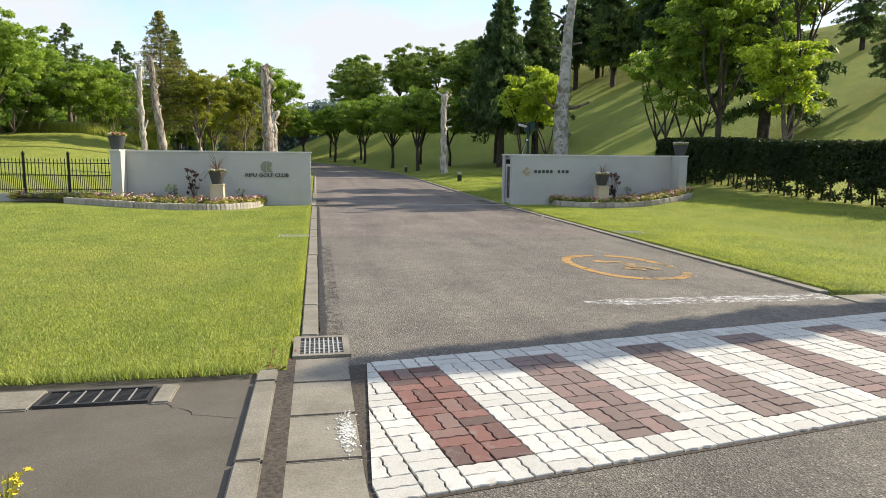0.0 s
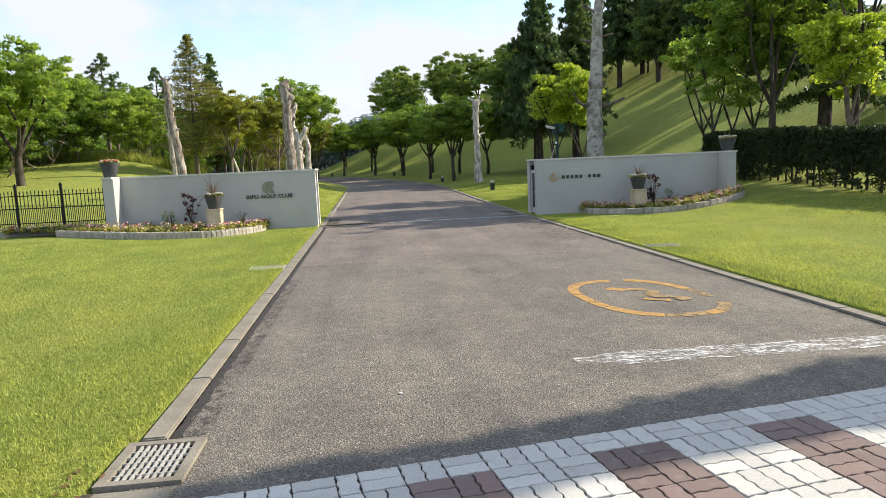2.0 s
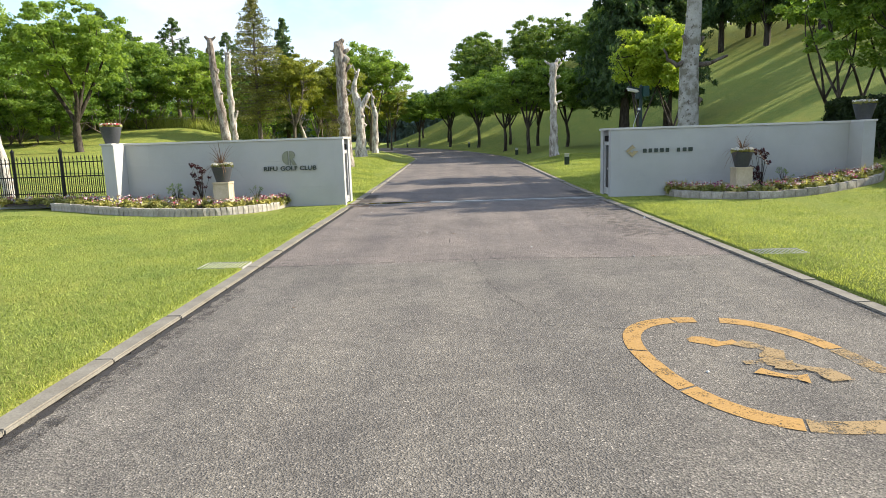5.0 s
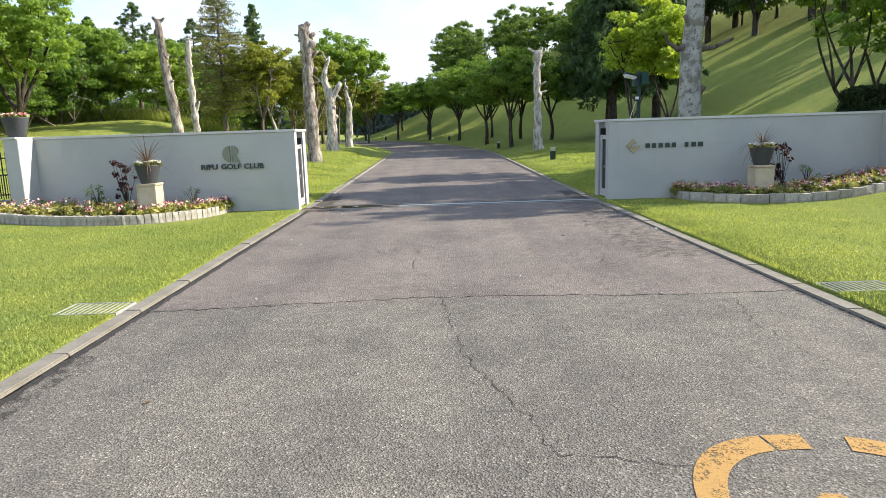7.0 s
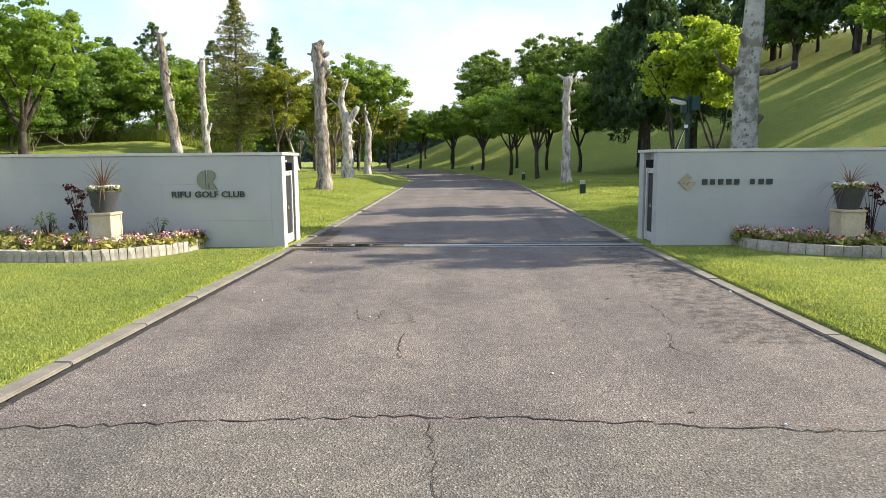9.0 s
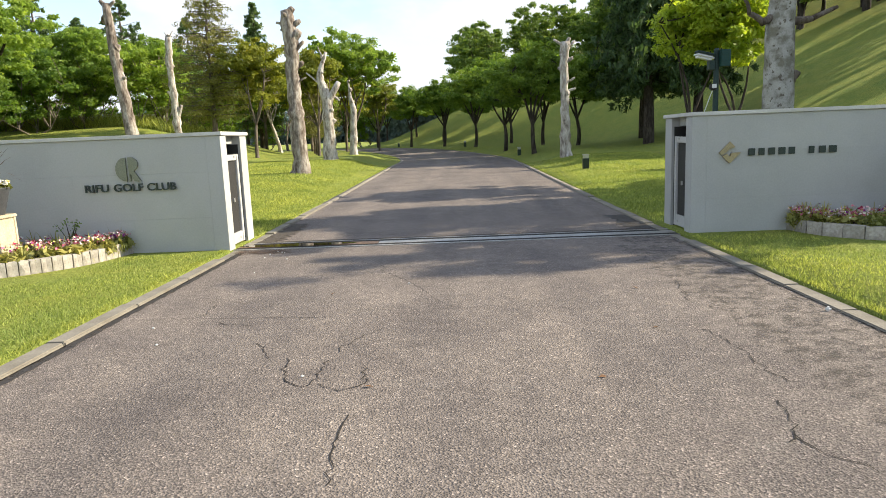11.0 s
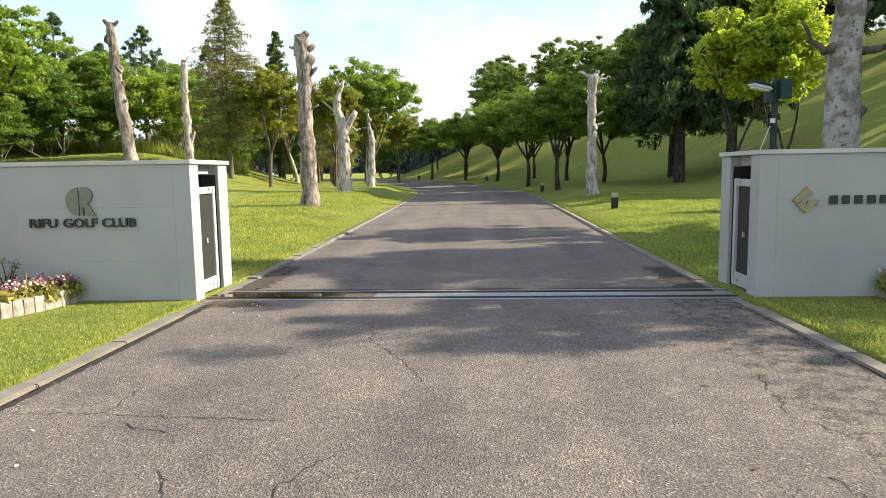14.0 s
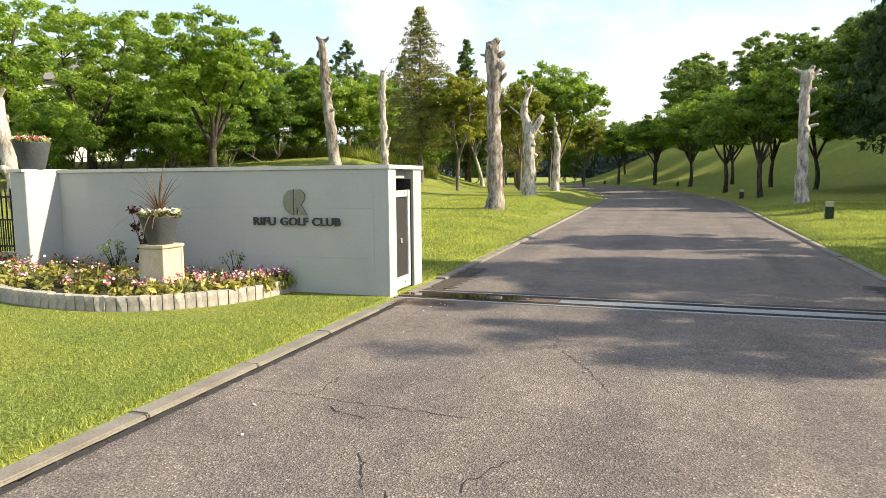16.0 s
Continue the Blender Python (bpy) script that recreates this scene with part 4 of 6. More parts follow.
def planter(x, y, z, r, h, label, petals_mat, seed, spikes):
    rng = np.random.default_rng(seed)
    top = tagged(new("planter"), label, "plant pot", "planters")
    top.location = (x, y, z)
    part("pot", lathe([(r * 0.60, 0), (r * 0.62, 0.01), (r * 0.98, h * 0.97), (r, h), (r * 0.93, h), (r * 0.9, h * 0.93)], 32), M["pot"], top, "dark slate grey tapered pot", True)
    part("soil", lathe([(r * 0.92, h * 0.90), (r * 0.3, h * 0.95)], 20), M["soil"], top)
    ring = [(r * 0.75 * q * math.cos(a), r * 0.75 * q * math.sin(a), h + 0.02) for a in np.linspace(0, 6.28, 14) for q in (0.55, 1.1)]
    cloud_part("bedding_leaves", leaf_cloud(rng, ring, [0.06] * len(ring), 10, 0.045), M["leaf_bed"], top)
    cloud_part("blossom", leaf_cloud(rng, [(a, b, c + 0.045) for a, b, c in ring], [0.055] * len(ring), 12, 0.042, 0.5, 0.9, 1.0), M[petals_mat], top)
    if spikes:
        cloud_part("spiky_leaves", blades(rng, spikes + 18, 0.66, 0.028, 1.2, h), M["spike"], top)
    else:
        cloud_part("spiky_leaves", blades(rng, 9, 0.22, 0.022, 0.95, h), M["leaf_bed"], top)
    return top


def pedestal(x, y, z, w, h, label):
    top = tagged(new("pedestal"), label, "pedestal", "pedestals")
    top.location = (x, y, z)
    part("block", slab(-w / 2 + 0.02, w / 2 - 0.02, -w / 2 + 0.02, w / 2 - 0.02, 0, h - 0.04, 0.012), M["pedestal"], top)
    part("top_slab", slab(-w / 2, w / 2, -w / 2, w / 2, h - 0.04, h, 0.008), M["pedestal"], top)
    for a in range(4):
        q = part("corner_strip", slab(w / 2 - 0.055, w / 2 - 0.014, -w / 2 + 0.012, -w / 2 + 0.03, 0.0, h - 0.045, 0.004), M["pedestal"], top)
        q.matrix_basis = pose(0, 0, 0, 0, 0, a * 90)
    return top


pedestal(-5.80, 13.62, 0.13, 0.385, 0.60, "cream stone pedestal in the flower bed")
planter(-5.80, 13.62, 0.73, 0.235, 0.34, "slate planter with white flowers and reddish spikes on a pedestal", "petal_white", 3, 22)
pedestal(5.96, 13.80, 0.13, 0.385, 0.57, "cream stone pedestal in the flower bed")
planter(5.96, 13.80, 0.70, 0.235, 0.34, "slate planter with white flowers and reddish spikes on a pedestal", "petal_white", 4, 18)
planter(-8.60, 14.32, 1.674, 0.245, 0.38, "slate planter with red and white flowers on the wall pillar", "petal_red", 5, 0)
planter(-12.49, 14.32, 1.674, 0.245, 0.38, "slate planter with pale flowers on the fence pillar", "petal_white", 7, 0)
planter(8.93, 14.32, 1.674, 0.245, 0.36, "slate planter with pale flowers on the wall pillar", "petal_white", 6, 0)


def bed(name, label, outline, seed, stone_w, stone_h, mirror=1):
    """A flower bed against the wall, edged with set stones."""
    rng, rs = np.random.default_rng(seed), random.Random(seed)
    top = tagged(new(name), label, "flower bed", "flower beds")
    pts = [Vector((x * mirror, y, 0)) for x, y in outline]
    fine = []
    for i in range(len(pts) - 1):
        p0, p1, p2, p3 = pts[max(i - 1, 0)], pts[i], pts[i + 1], pts[min(i + 2, len(pts) - 1)]
        for k in range(20):
            t = k / 20
            fine.append(0.5 * ((2 * p1) + (p2 - p0) * t + (2 * p0 - 5 * p1 + 4 * p2 - p3) * t * t + (3 * p1 - p0 - 3 * p2 + p3) * t ** 3))
    fine.append(pts[-1])
    bm = bmesh.new()
    back = [bm.verts.new((p.x, 14.59, at_ground(p.x, p.y) + 0.17)) for p in fine]
    front = [bm.verts.new((p.x, min(p.y + 0.03, 14.585), at_ground(p.x, p.y) + 0.10)) for p in fine]
    for i in range(len(fine) - 1):
        bm.faces.new((front[i], front[i + 1], back[i + 1], back[i]))
    part("soil", bm, M["soil"], top)
    variants = []
    for q in range(5):
        b = slab(-stone_w / 2 + 0.0025, stone_w / 2 - 0.0025, -0.055, 0.055, -0.06, stone_h, 0)
        bmesh.ops.subdivide_edges(b, edges=b.edges[:], cuts=1, use_grid_fill=True)
        for vv in b.verts:
            vv.co += Vector((rs.uniform(-0.003, 0.003), rs.uniform(-0.007, 0.007), rs.uniform(-0.004, 0.004)))
        me = bpy.data.meshes.new("stone")
        b.to_mesh(me)
        b.free()
        variants.append(me)
    ahead = 0.0
    for a, c in zip(fine, fine[1:]):
        step = (c - a).length
        while ahead <= step:
            q = a.lerp(c, ahead / step)
            ahead += stone_w
            if abs(q.x) > 9.9:
                continue
            d = c - a
            s = put_mesh("stone", rs.choice(variants), M["granite"], top)
            s.matrix_basis = pose(q.x, q.y, at_ground(q.x, q.y) + rs.uniform(-0.006, 0.006), rs.uniform(-2, 2), rs.uniform(-1, 1), math.degrees(math.atan2(d.y, d.x)) + rs.uniform(-2, 2))
        ahead -= step
    def inside(n, inset):
        out = []
        for _ in range(n):
            k = rs.randrange(len(fine))
            p = fine[k]
            y = rs.uniform(min(p.y + inset, 14.45), 14.5)
            out.append((p.x + rs.uniform(-0.05, 0.05), y, at_ground(p.x, y) + 0.17))
        return out
    spots = inside(340, 0.10)
    tagged(cloud_part("bedding_leaves", leaf_cloud(rng, spots, rng.uniform(0.06, 0.13, len(spots)), 26, 0.05, 0.9, 0.5, 2.2), M["leaf_bed"], top), kind="stuff")
    spots = [(x, y, z + 0.09 + rs.uniform(-0.03, 0.06)) for x, y, z in inside(210, 0.12)]
    tagged(cloud_part("blossom", leaf_cloud(rng, spots, rng.uniform(0.05, 0.11, len(spots)), 12, 0.034, 0.5, 0.9, 1.1), M["petal_mix"], top), kind="stuff")
    straps = []
    for x, y, z in inside(60, 0.12):
        v, f = blades(rng, 22, 0.24, 0.022, 1.15)
        straps.append((v + np.array([x, y, z - 0.02]), f))
    tagged(cloud_part("strap_leaves", merge(*straps), M["leaf_bed"], top), kind="stuff")
    return top


bed("flower_bed", "flower bed of mixed annuals edged with rough granite setts", [(-4.62, 14.58), (-4.74, 13.96), (-4.98, 13.48), (-5.5, 13.0), (-6.1, 12.78), (-7.0, 12.75), (-8.0, 12.95), (-9.0, 13.4), (-10.0, 13.85), (-11.4, 14.1)], 21, 0.118, 0.17)
bed("flower_bed", "flower bed of pink and cream annuals with a stone rim", [(4.56, 14.58), (4.72, 13.98), (5.15, 13.5), (5.8, 13.15), (6.6, 13.0), (7.4, 13.02), (8.2, 13.25), (8.9, 13.6), (9.35, 14.2)], 22, 0.24, 0.16)


def shrub(x, y, h, r, seed, label, material, n=16, leaf=0.038):
    rng, rs = np.random.default_rng(seed), random.Random(seed)
    top = tagged(new("shrub"), label, "shrub", "wall shrubs")
    top.location = (x, y, at_ground(x, y) + 0.10)
    b, cs = bmesh.new(), []
    for i in range(n):
        z = h * rs.uniform(0.3, 1.0)
        e = Vector((rs.uniform(-r, r), rs.uniform(-r, r) * 0.6, z))
        tube(b, [Vector((0, 0, 0)), e * 0.5 + Vector((0, 0, 0.05)), e], [0.008, 0.006, 0.003], 5)
        cs.append(tuple(e))
    part("branchwork", b, M["bark_dark"], top)
    cloud_part("leaves", leaf_cloud(rng, cs, [0.07] * n, 22, leaf, 0.8, 0.2, 1.6), material, top)
    return top


shrub(-6.55, 14.25, 0.95, 0.20, 31, "dark purple leaved shrub against the wall", M["leaf_purple"])
shrub(6.62, 14.25, 0.90, 0.20, 32, "dark purple leaved shrub against the wall", M["leaf_purple"])
shrub(-7.1, 14.2, 0.50, 0.22, 33, "low green perennial with red flowers by the wall", M["leaf_wood"], 12, 0.022)
shrub(-5.25, 14.3, 0.42, 0.13, 34, "thin dark perennial against the wall", M["leaf_wood"], 8, 0.018)
shrub(7.15, 14.3, 0.45, 0.18, 35, "thin dark perennial against the wall", M["leaf_wood"], 8, 0.018)


weed = tagged(new("weed"), "yellow flowering weed at the sidewalk", "weed")
weed.location = (-4.42, -3.2, 0.0)
rw = np.random.default_rng(62)
cloud_part("leaves", blades(rw, 24, 0.16, 0.02, 0.9), M["leaf_bed"], weed)
cloud_part("blossom", leaf_cloud(rw, [(rw.uniform(-0.1, 0.1), rw.uniform(-0.08, 0.08), rw.uniform(0.1, 0.17)) for _ in range(12)], [0.02] * 12, 8, 0.022, 0.6, 0.6, 1.0), plain("yellow_petals", (0.5, 0.42, 0.03), (0.62, 0.52, 0.05)), weed)


# ---- lamp post and bollards ----
lamp = tagged(new("lamp_post"), "dark green lamp post with a hooded floodlight and box", "lamp post")
lx, ly = 4.87, 18.2
lz = at_ground(lx, ly)
b = lathe([(0.05, 0), (0.05, 2.80), (0.03, 2.84)], 14)
part("pole", b, M["pole"], lamp).location = (lx, ly, lz)
b = slab(-0.17, 0.17, -0.11, 0.11, -0.05, 0.05, 0.04)
q = part("lamp_head", b, M["lens"], lamp, "pale cobra lamp head")
q.matrix_basis = pose(lx - 0.23, ly, lz + 2.70, 0, 14, 0)
q = part("lamp_hood", slab(-0.17, 0.17, -0.115, 0.115, 0.03, 0.075, 0.02), M["pole"], lamp)
q.matrix_basis = pose(lx - 0.23, ly, lz + 2.70, 0, 14, 0)
part("junction_box", slab(lx + 0.02, lx + 0.20, ly - 0.16, ly - 0.06, lz + 2.50, lz + 2.80, 0.008), M["greenbox"], lamp, "teal green metal box")
part("housing", slab(lx - 0.15, lx - 0.05, ly - 0.08, ly + 0.08, lz + 2.45, lz + 2.62, 0.01), M["pole"], lamp)
part("floodlight", slab(lx - 0.15, lx - 0.03, ly - 0.16, ly - 0.05, lz + 2.08, lz + 2.20, 0.02), M["gate_dark"], lamp)
part("floodlight_lens", slab(lx - 0.13, lx - 0.05, ly - 0.168, ly - 0.16, lz + 2.12, lz + 2.19), M["lens"], lamp)
b = bmesh.new()
tube(b, [Vector((lx - 0.09, ly - 0.08, lz + 2.08)), Vector((lx - 0.13, ly - 0.05, lz + 1.95)), Vector((lx - 0.20, ly, lz + 1.7)), Vector((lx - 0.24, ly, lz + 1.4)), Vector((lx - 0.06, ly, lz + 0.6))], [0.008] * 5, 6)
part("cable", b, M["lens"], lamp, "pale hanging cable")


def bollard(x, y):
    top = tagged(new("bollard"), "short dark green bollard light with a pale top", "bollard", "bollards along the drive")
    top.location = (x, y, at_ground(x, y))
    part("body", slab(-0.10, 0.10, -0.10, 0.10, -0.05, 0.36, 0.008), M["bollard"], top)
    part("lens", slab(-0.085, 0.085, -0.085, 0.085, 0.362, 0.46), M["bollard_pale"], top, "pale lens")
    part("lid", slab(-0.105, 0.105, -0.105, 0.105, 0.462, 0.50, 0.006), M["bollard_pale"], top)
    return top


for x, y in ((4.51, 28.8), (3.75, 44.9), (0.9, 64.0), (-6.2, 80.0)):
    bollard(x, y)

tagged(part("pebble", slab(2.86, 2.90, 10.55, 10.59, 0.0, 0.035, 0.012), M["lens"]), "small white pebble beside the kerb", "pebble")
tagged(part("pebble", slab(-1.56, -1.53, 0.03, 0.055, 0.0, 0.012, 0.005), M["lens"]), "small white chip lying on the asphalt", "pebble")
rp = random.Random(12)
for i in range(16):
    x, y = rp.uniform(-2.6, -2.2) if i < 5 else rp.uniform(-2.7, 2.7), rp.uniform(14.0, 14.6) if i < 5 else rp.uniform(2, 14)
    q = part("pebble", slab(-0.011, 0.011, -0.008, 0.008, 0, 0.012, 0.004), M["lens"])
    tagged(q, "tiny pale stone chip on the asphalt", "pebble", "stone chips")
    q.matrix_basis = pose(x, y, 0.0, 0, 0, rp.uniform(0, 180))


# ---- trees ----
def limb_points(rs, start, end, bow, n=5):
    side = Vector((rs.uniform(-1, 1), rs.uniform(-1, 1), rs.uniform(-0.3, 0.6))) * bow
    return [start.lerp(end, i / (n - 1)) + side * math.sin(math.pi * i / (n - 1)) for i in range(n)]


def broadleaf(name, label, height, crown_r, base, trunk_r, seed, leaf_mat, bark_mat, stems=1, clumps=70, per=80, leaf=0.17, lean=0.0, group="", top_flat=1.0, clump_r=0.62, flat=0.48):
    """A broadleaved tree: forked trunk, limbs to each mass of leaves, and an uneven crown."""
    rng, rs = np.random.default_rng(seed), random.Random(seed)
    top = tagged(new(name), label, "tree", group)
    centres, radii = [], []
    mid, half = (base + height) / 2, (height - base) / 2
    lobes = [Vector((rs.uniform(-0.42, 0.42) * crown_r, rs.uniform(-0.42, 0.42) * crown_r, mid + rs.uniform(-0.45, 0.5) * half)) for _ in range(6)]
    tries = 0
    clumps = int(clumps * 1.55)
    while len(centres) < clumps and tries < 6000:
        tries += 1
        c = rs.choice(lobes)
        d = Vector((rs.gauss(0, 1), rs.gauss(0, 1), rs.gauss(0, 0.9))).normalized()
        q = c + Vector((d.x * crown_r * 0.68, d.y * crown_r * 0.68, d.z * half * 0.55 * top_flat)) * (rs.random() ** 0.35)
        k = math.hypot(q.x, q.y) / crown_r
        if k > 1.05 or q.z < base - 0.3 * k or q.z > height:
            continue
        centres.append(tuple(q))
        radii.append(clump_r * rs.uniform(0.45, 1.1))
    b = bmesh.new()
    fork = base * rs.uniform(0.62, 0.8)
    ends = []
    for s in range(stems):
        w = 2 * math.pi * s / max(stems, 1) + rs.uniform(-0.4, 0.4)
        o = Vector((math.cos(w), math.sin(w), 0)) * (trunk_r * 0.9 if stems > 1 else 0)
        tip = Vector((o.x * 3 + lean + (math.cos(w) * crown_r * 0.22 if stems > 1 else rs.uniform(-0.12, 0.12)), o.y * 3 + (math.sin(w) * crown_r * 0.22 if stems > 1 else 0), fork))
        pts = limb_points(rs, o + Vector((0, 0, -0.2)), tip, 0.06 * fork, 7)
        rr = trunk_r * (1 if stems == 1 else 0.62)
        tube(b, pts, [rr * (1.35, 1.06, 0.98, 0.93, 0.88, 0.82, 0.75)[i] for i in range(7)], 9, 0.07, rs, False)
        ends.append((tip, rr * 0.75))
        for j in range(3 if stems > 1 else 5):
            a = 2 * math.pi * j / 4 + rs.uniform(-0.6, 0.6)
            out = crown_r * rs.uniform(0.25, 0.5)
            e = Vector((tip.x + math.cos(a) * out, tip.y + math.sin(a) * out, fork + (height - fork) * rs.uniform(0.35, 0.68)))
            pts = limb_points(rs, tip, e, 0.25, 6)
            tube(b, pts, [rr * q for q in (0.6, 0.5, 0.42, 0.34, 0.26, 0.16)], 6, 0.05, rs, False)
            ends.append((e, rr * 0.18))
            ends.append((pts[3], rr * 0.32))
    for c in centres[:: max(1, len(centres) // 34)]:
        c = Vector(c)
        e, r = min(ends, key=lambda q: (q[0] - c).length + (2 if q[0].z > c.z else 0))
        tube(b, limb_points(rs, e, c, 0.15, 4), [max(r * 0.55, 0.02), 0.022, 0.016, 0.008], 5, 0, rs, False)
    part("trunk", b, bark_mat, top, smooth=True)
    cloud_part("crown", leaf_cloud(rng, centres, radii, int(per * 1.3), leaf * 0.70, flat, 0.6, pointed=True), leaf_mat, top)
    return top


def conifer(name, label, height, spread, bare, trunk_r, seed, leaf_mat, bark_mat, whorls=26, per_whorl=6, per=46, leaf=0.16, droop=0.45, thin=0.0, group="", tufts=False):
    """A conifer: one straight stem, whorls of boughs and hanging sprays."""
    rng, rs = np.random.default_rng(seed), random.Random(seed)
    top = tagged(new(name), label, "tree", group)
    b = bmesh.new()
    tube(b, [Vector((rs.uniform(-0.04, 0.04), rs.uniform(-0.04, 0.04), z)) for z in np.linspace(-0.2, height, 9)], [trunk_r * (1.12 - k) + 0.015 for k in np.linspace(0, 1.05, 9)], 9, 0.05, rs, False)
    centres, radii = [], []
    for i in range(whorls):
        k = i / (whorls - 1)
        z = bare + (height - bare) * k ** 0.92
        reach = spread * (1 - k) ** 0.75 * (0.75 + 0.25 * min(1, k * 6)) + 0.06
        for j in range(per_whorl):
            if rs.random() < thin:
                continue
            a = rs.uniform(0, 2 * math.pi)
            r = reach * rs.uniform(0.65, 1.15)
            e = Vector((math.cos(a) * r, math.sin(a) * r, z - droop * r * rs.uniform(0.5, 1.1) + 0.15))
            tube(b, [Vector((0, 0, z)), Vector((e.x * 0.5, e.y * 0.5, z + 0.1 - droop * r * 0.25)), e], [max(0.012, trunk_r * 0.2 * (1 - k)), 0.015, 0.006], 4, 0, None, False)
            n = max(2, int(r / 0.42))
            for q in range(n):
                f = (q + 0.7) / n
                if tufts and f < 0.45:
                    continue
                centres.append((e.x * f + rs.uniform(-0.15, 0.15), e.y * f + rs.uniform(-0.15, 0.15), z + (e.z - z) * f * f - 0.12))
                radii.append((0.30 if tufts else 0.34) * rs.uniform(0.7, 1.2) * (1.05 - 0.6 * k))
    part("trunk", b, bark_mat, top, smooth=True)
    cloud_part("crown", leaf_cloud(rng, centres, radii, max(8, per // 2), leaf * 0.52, 0.6, 0.2, 3.4, droop, True), leaf_mat, top)
    return top


def dead_tree(label, points, radii, stubs, seed, bark_mat, sides=14, knots=5, even=1.0, limb_mat=None):
    """A lopped bare trunk with knots and broken stubs; points are offsets from its foot."""
    rs = random.Random(seed)
    top = tagged(new("dead_tree"), label, "tree trunk", "lopped trunks")
    b = bmesh.new()
    fine_p, fine_r = [], []
    for i in range(len(points) - 1):
        p, q = Vector(points[i]), Vector(points[i + 1])
        n = max(3, int((q - p).length / 0.22))
        for k in range(n):
            f = k / n
            fine_p.append(p.lerp(q, f) + Vector((rs.uniform(-0.028, 0.028), rs.uniform(-0.028, 0.028), 0)) * even)
            fine_r.append((radii[i] + (radii[i + 1] - radii[i]) * f) * (1 + rs.uniform(-0.09, 0.09) * even) * (1.2 if even == 1.0 and rs.random() < 0.13 else 1))
    fine_p.append(Vector(points[-1]))
    fine_r.append(radii[-1])
    tube(b, fine_p, fine_r, sides, 0.06 * even, rs)
    part("trunk", b, bark_mat, top, smooth=True)
    for start, end, r in stubs:
        s, e = Vector(start), Vector(end)
        b = bmesh.new()
        tube(b, limb_points(rs, s, e, 0.04, 6), [r * q for q in (1.25, 1.05, 1.0, 0.95, 0.9, 0.7)], 9, 0.12, rs)
        part("stub", b, limb_mat or bark_mat, top, smooth=True)
    for k in range(knots):
        j = int(len(fine_p) * (rs.uniform(0.72, 0.97) if k % 3 else rs.uniform(0.3, 0.75)))
        a, r = rs.uniform(0, 2 * math.pi), fine_r[j]
        way = Vector((math.cos(a), 0.6 * math.sin(a), rs.uniform(0.1, 0.7))).normalized()
        b = bmesh.new()
        q = rs.uniform(0.045, 0.10)
        tube(b, limb_points(rs, fine_p[j] + way * r * 0.4, fine_p[j] + way * (r + rs.uniform(0.01, 0.10)), 0.03, 5), [q * g for g in (1.9, 1.7, 1.35, 1.0, 0.45)], 8, 0.16, rs)
        part("knot", b, bark_mat, top, smooth=True)
    return top


def plant(ob, x, y, turn=0.0, sink=0.0, scale=1.0):
    ob.matrix_basis = Matrix.LocRotScale((x, y, at_ground(x, y) - sink), Euler((0, 0, radians(turn))), (scale, scale, scale))
    return ob


def again(ob, x, y, turn=0.0, scale=1.0):
    keep = ob.scale.copy()
    q = copy_thing(ob, pose(x, y, at_ground(x, y), 0, 0, turn))
    q.scale = keep * scale
    return q


# lopped trunks beside the drive
plant(dead_tree("thick pale lopped trunk with stub ends, standing on grass",
                [(0, 0, -0.2), (0.02, 0, 0.25), (0.0, 0, 1.6), (-0.06, 0, 3.2), (0.0, 0, 4.1), (-0.06, 0, 5.0), (-0.10, 0, 5.45)], [0.40, 0.28, 0.245, 0.22, 0.235, 0.25, 0.19],
                [((-0.05, 0, 4.4), (0.32, -0.1, 4.75), 0.17), ((-0.1, 0, 5.2), (0.14, 0, 5.52), 0.13), ((-0.10, 0, 4.95), (-0.46, 0, 5.06), 0.05), ((-0.05, 0, 4.85), (0.36, 0, 5.1), 0.10), ((0.05, 0, 4.05), (0.42, 0, 4.42), 0.07), ((0.05, 0, 3.55), (0.34, 0, 3.75), 0.09), ((0.1, 0, 3.1), (0.42, -0.05, 3.22), 0.035)], 51, M["bark_brown"]), -5.40, 28.75, 0)
plant(dead_tree("white forked dead trunk with broken limbs, standing on grass",
                [(0, 0, -0.2), (0, 0, 0.3), (0.02, 0, 1.5), (0.05, 0, 2.7), (-0.22, 0, 3.6), (-0.20, 0, 4.1), (0.1, 0, 4.9)], [0.42, 0.30, 0.26, 0.25, 0.17, 0.13, 0.06],
                [((0.05, 0, 2.5), (0.62, 0, 3.55), 0.15), ((-0.2, 0, 3.4), (-0.85, -0.1, 4.0), 0.04), ((0.02, 0, 4.6), (-0.25, 0, 5.15), 0.03), ((0.3, 0, 3.0), (0.60, 0, 2.7), 0.06)], 52, M["bark_dead"]), -5.85, 36.9, 0)
plant(dead_tree("narrow split dead trunk with a jagged tip",
                [(0, 0, -0.2), (0, 0, 0.2), (0.1, 0, 1.6), (0.18, 0, 2.6), (0.02, 0, 3.4), (-0.05, 0, 4.3)], [0.34, 0.24, 0.2, 0.19, 0.12, 0.03], [((0.12, 0, 2.0), (0.32, 0, 2.7), 0.07)], 53, M["bark_dead"]), -6.2, 46.5, 0)
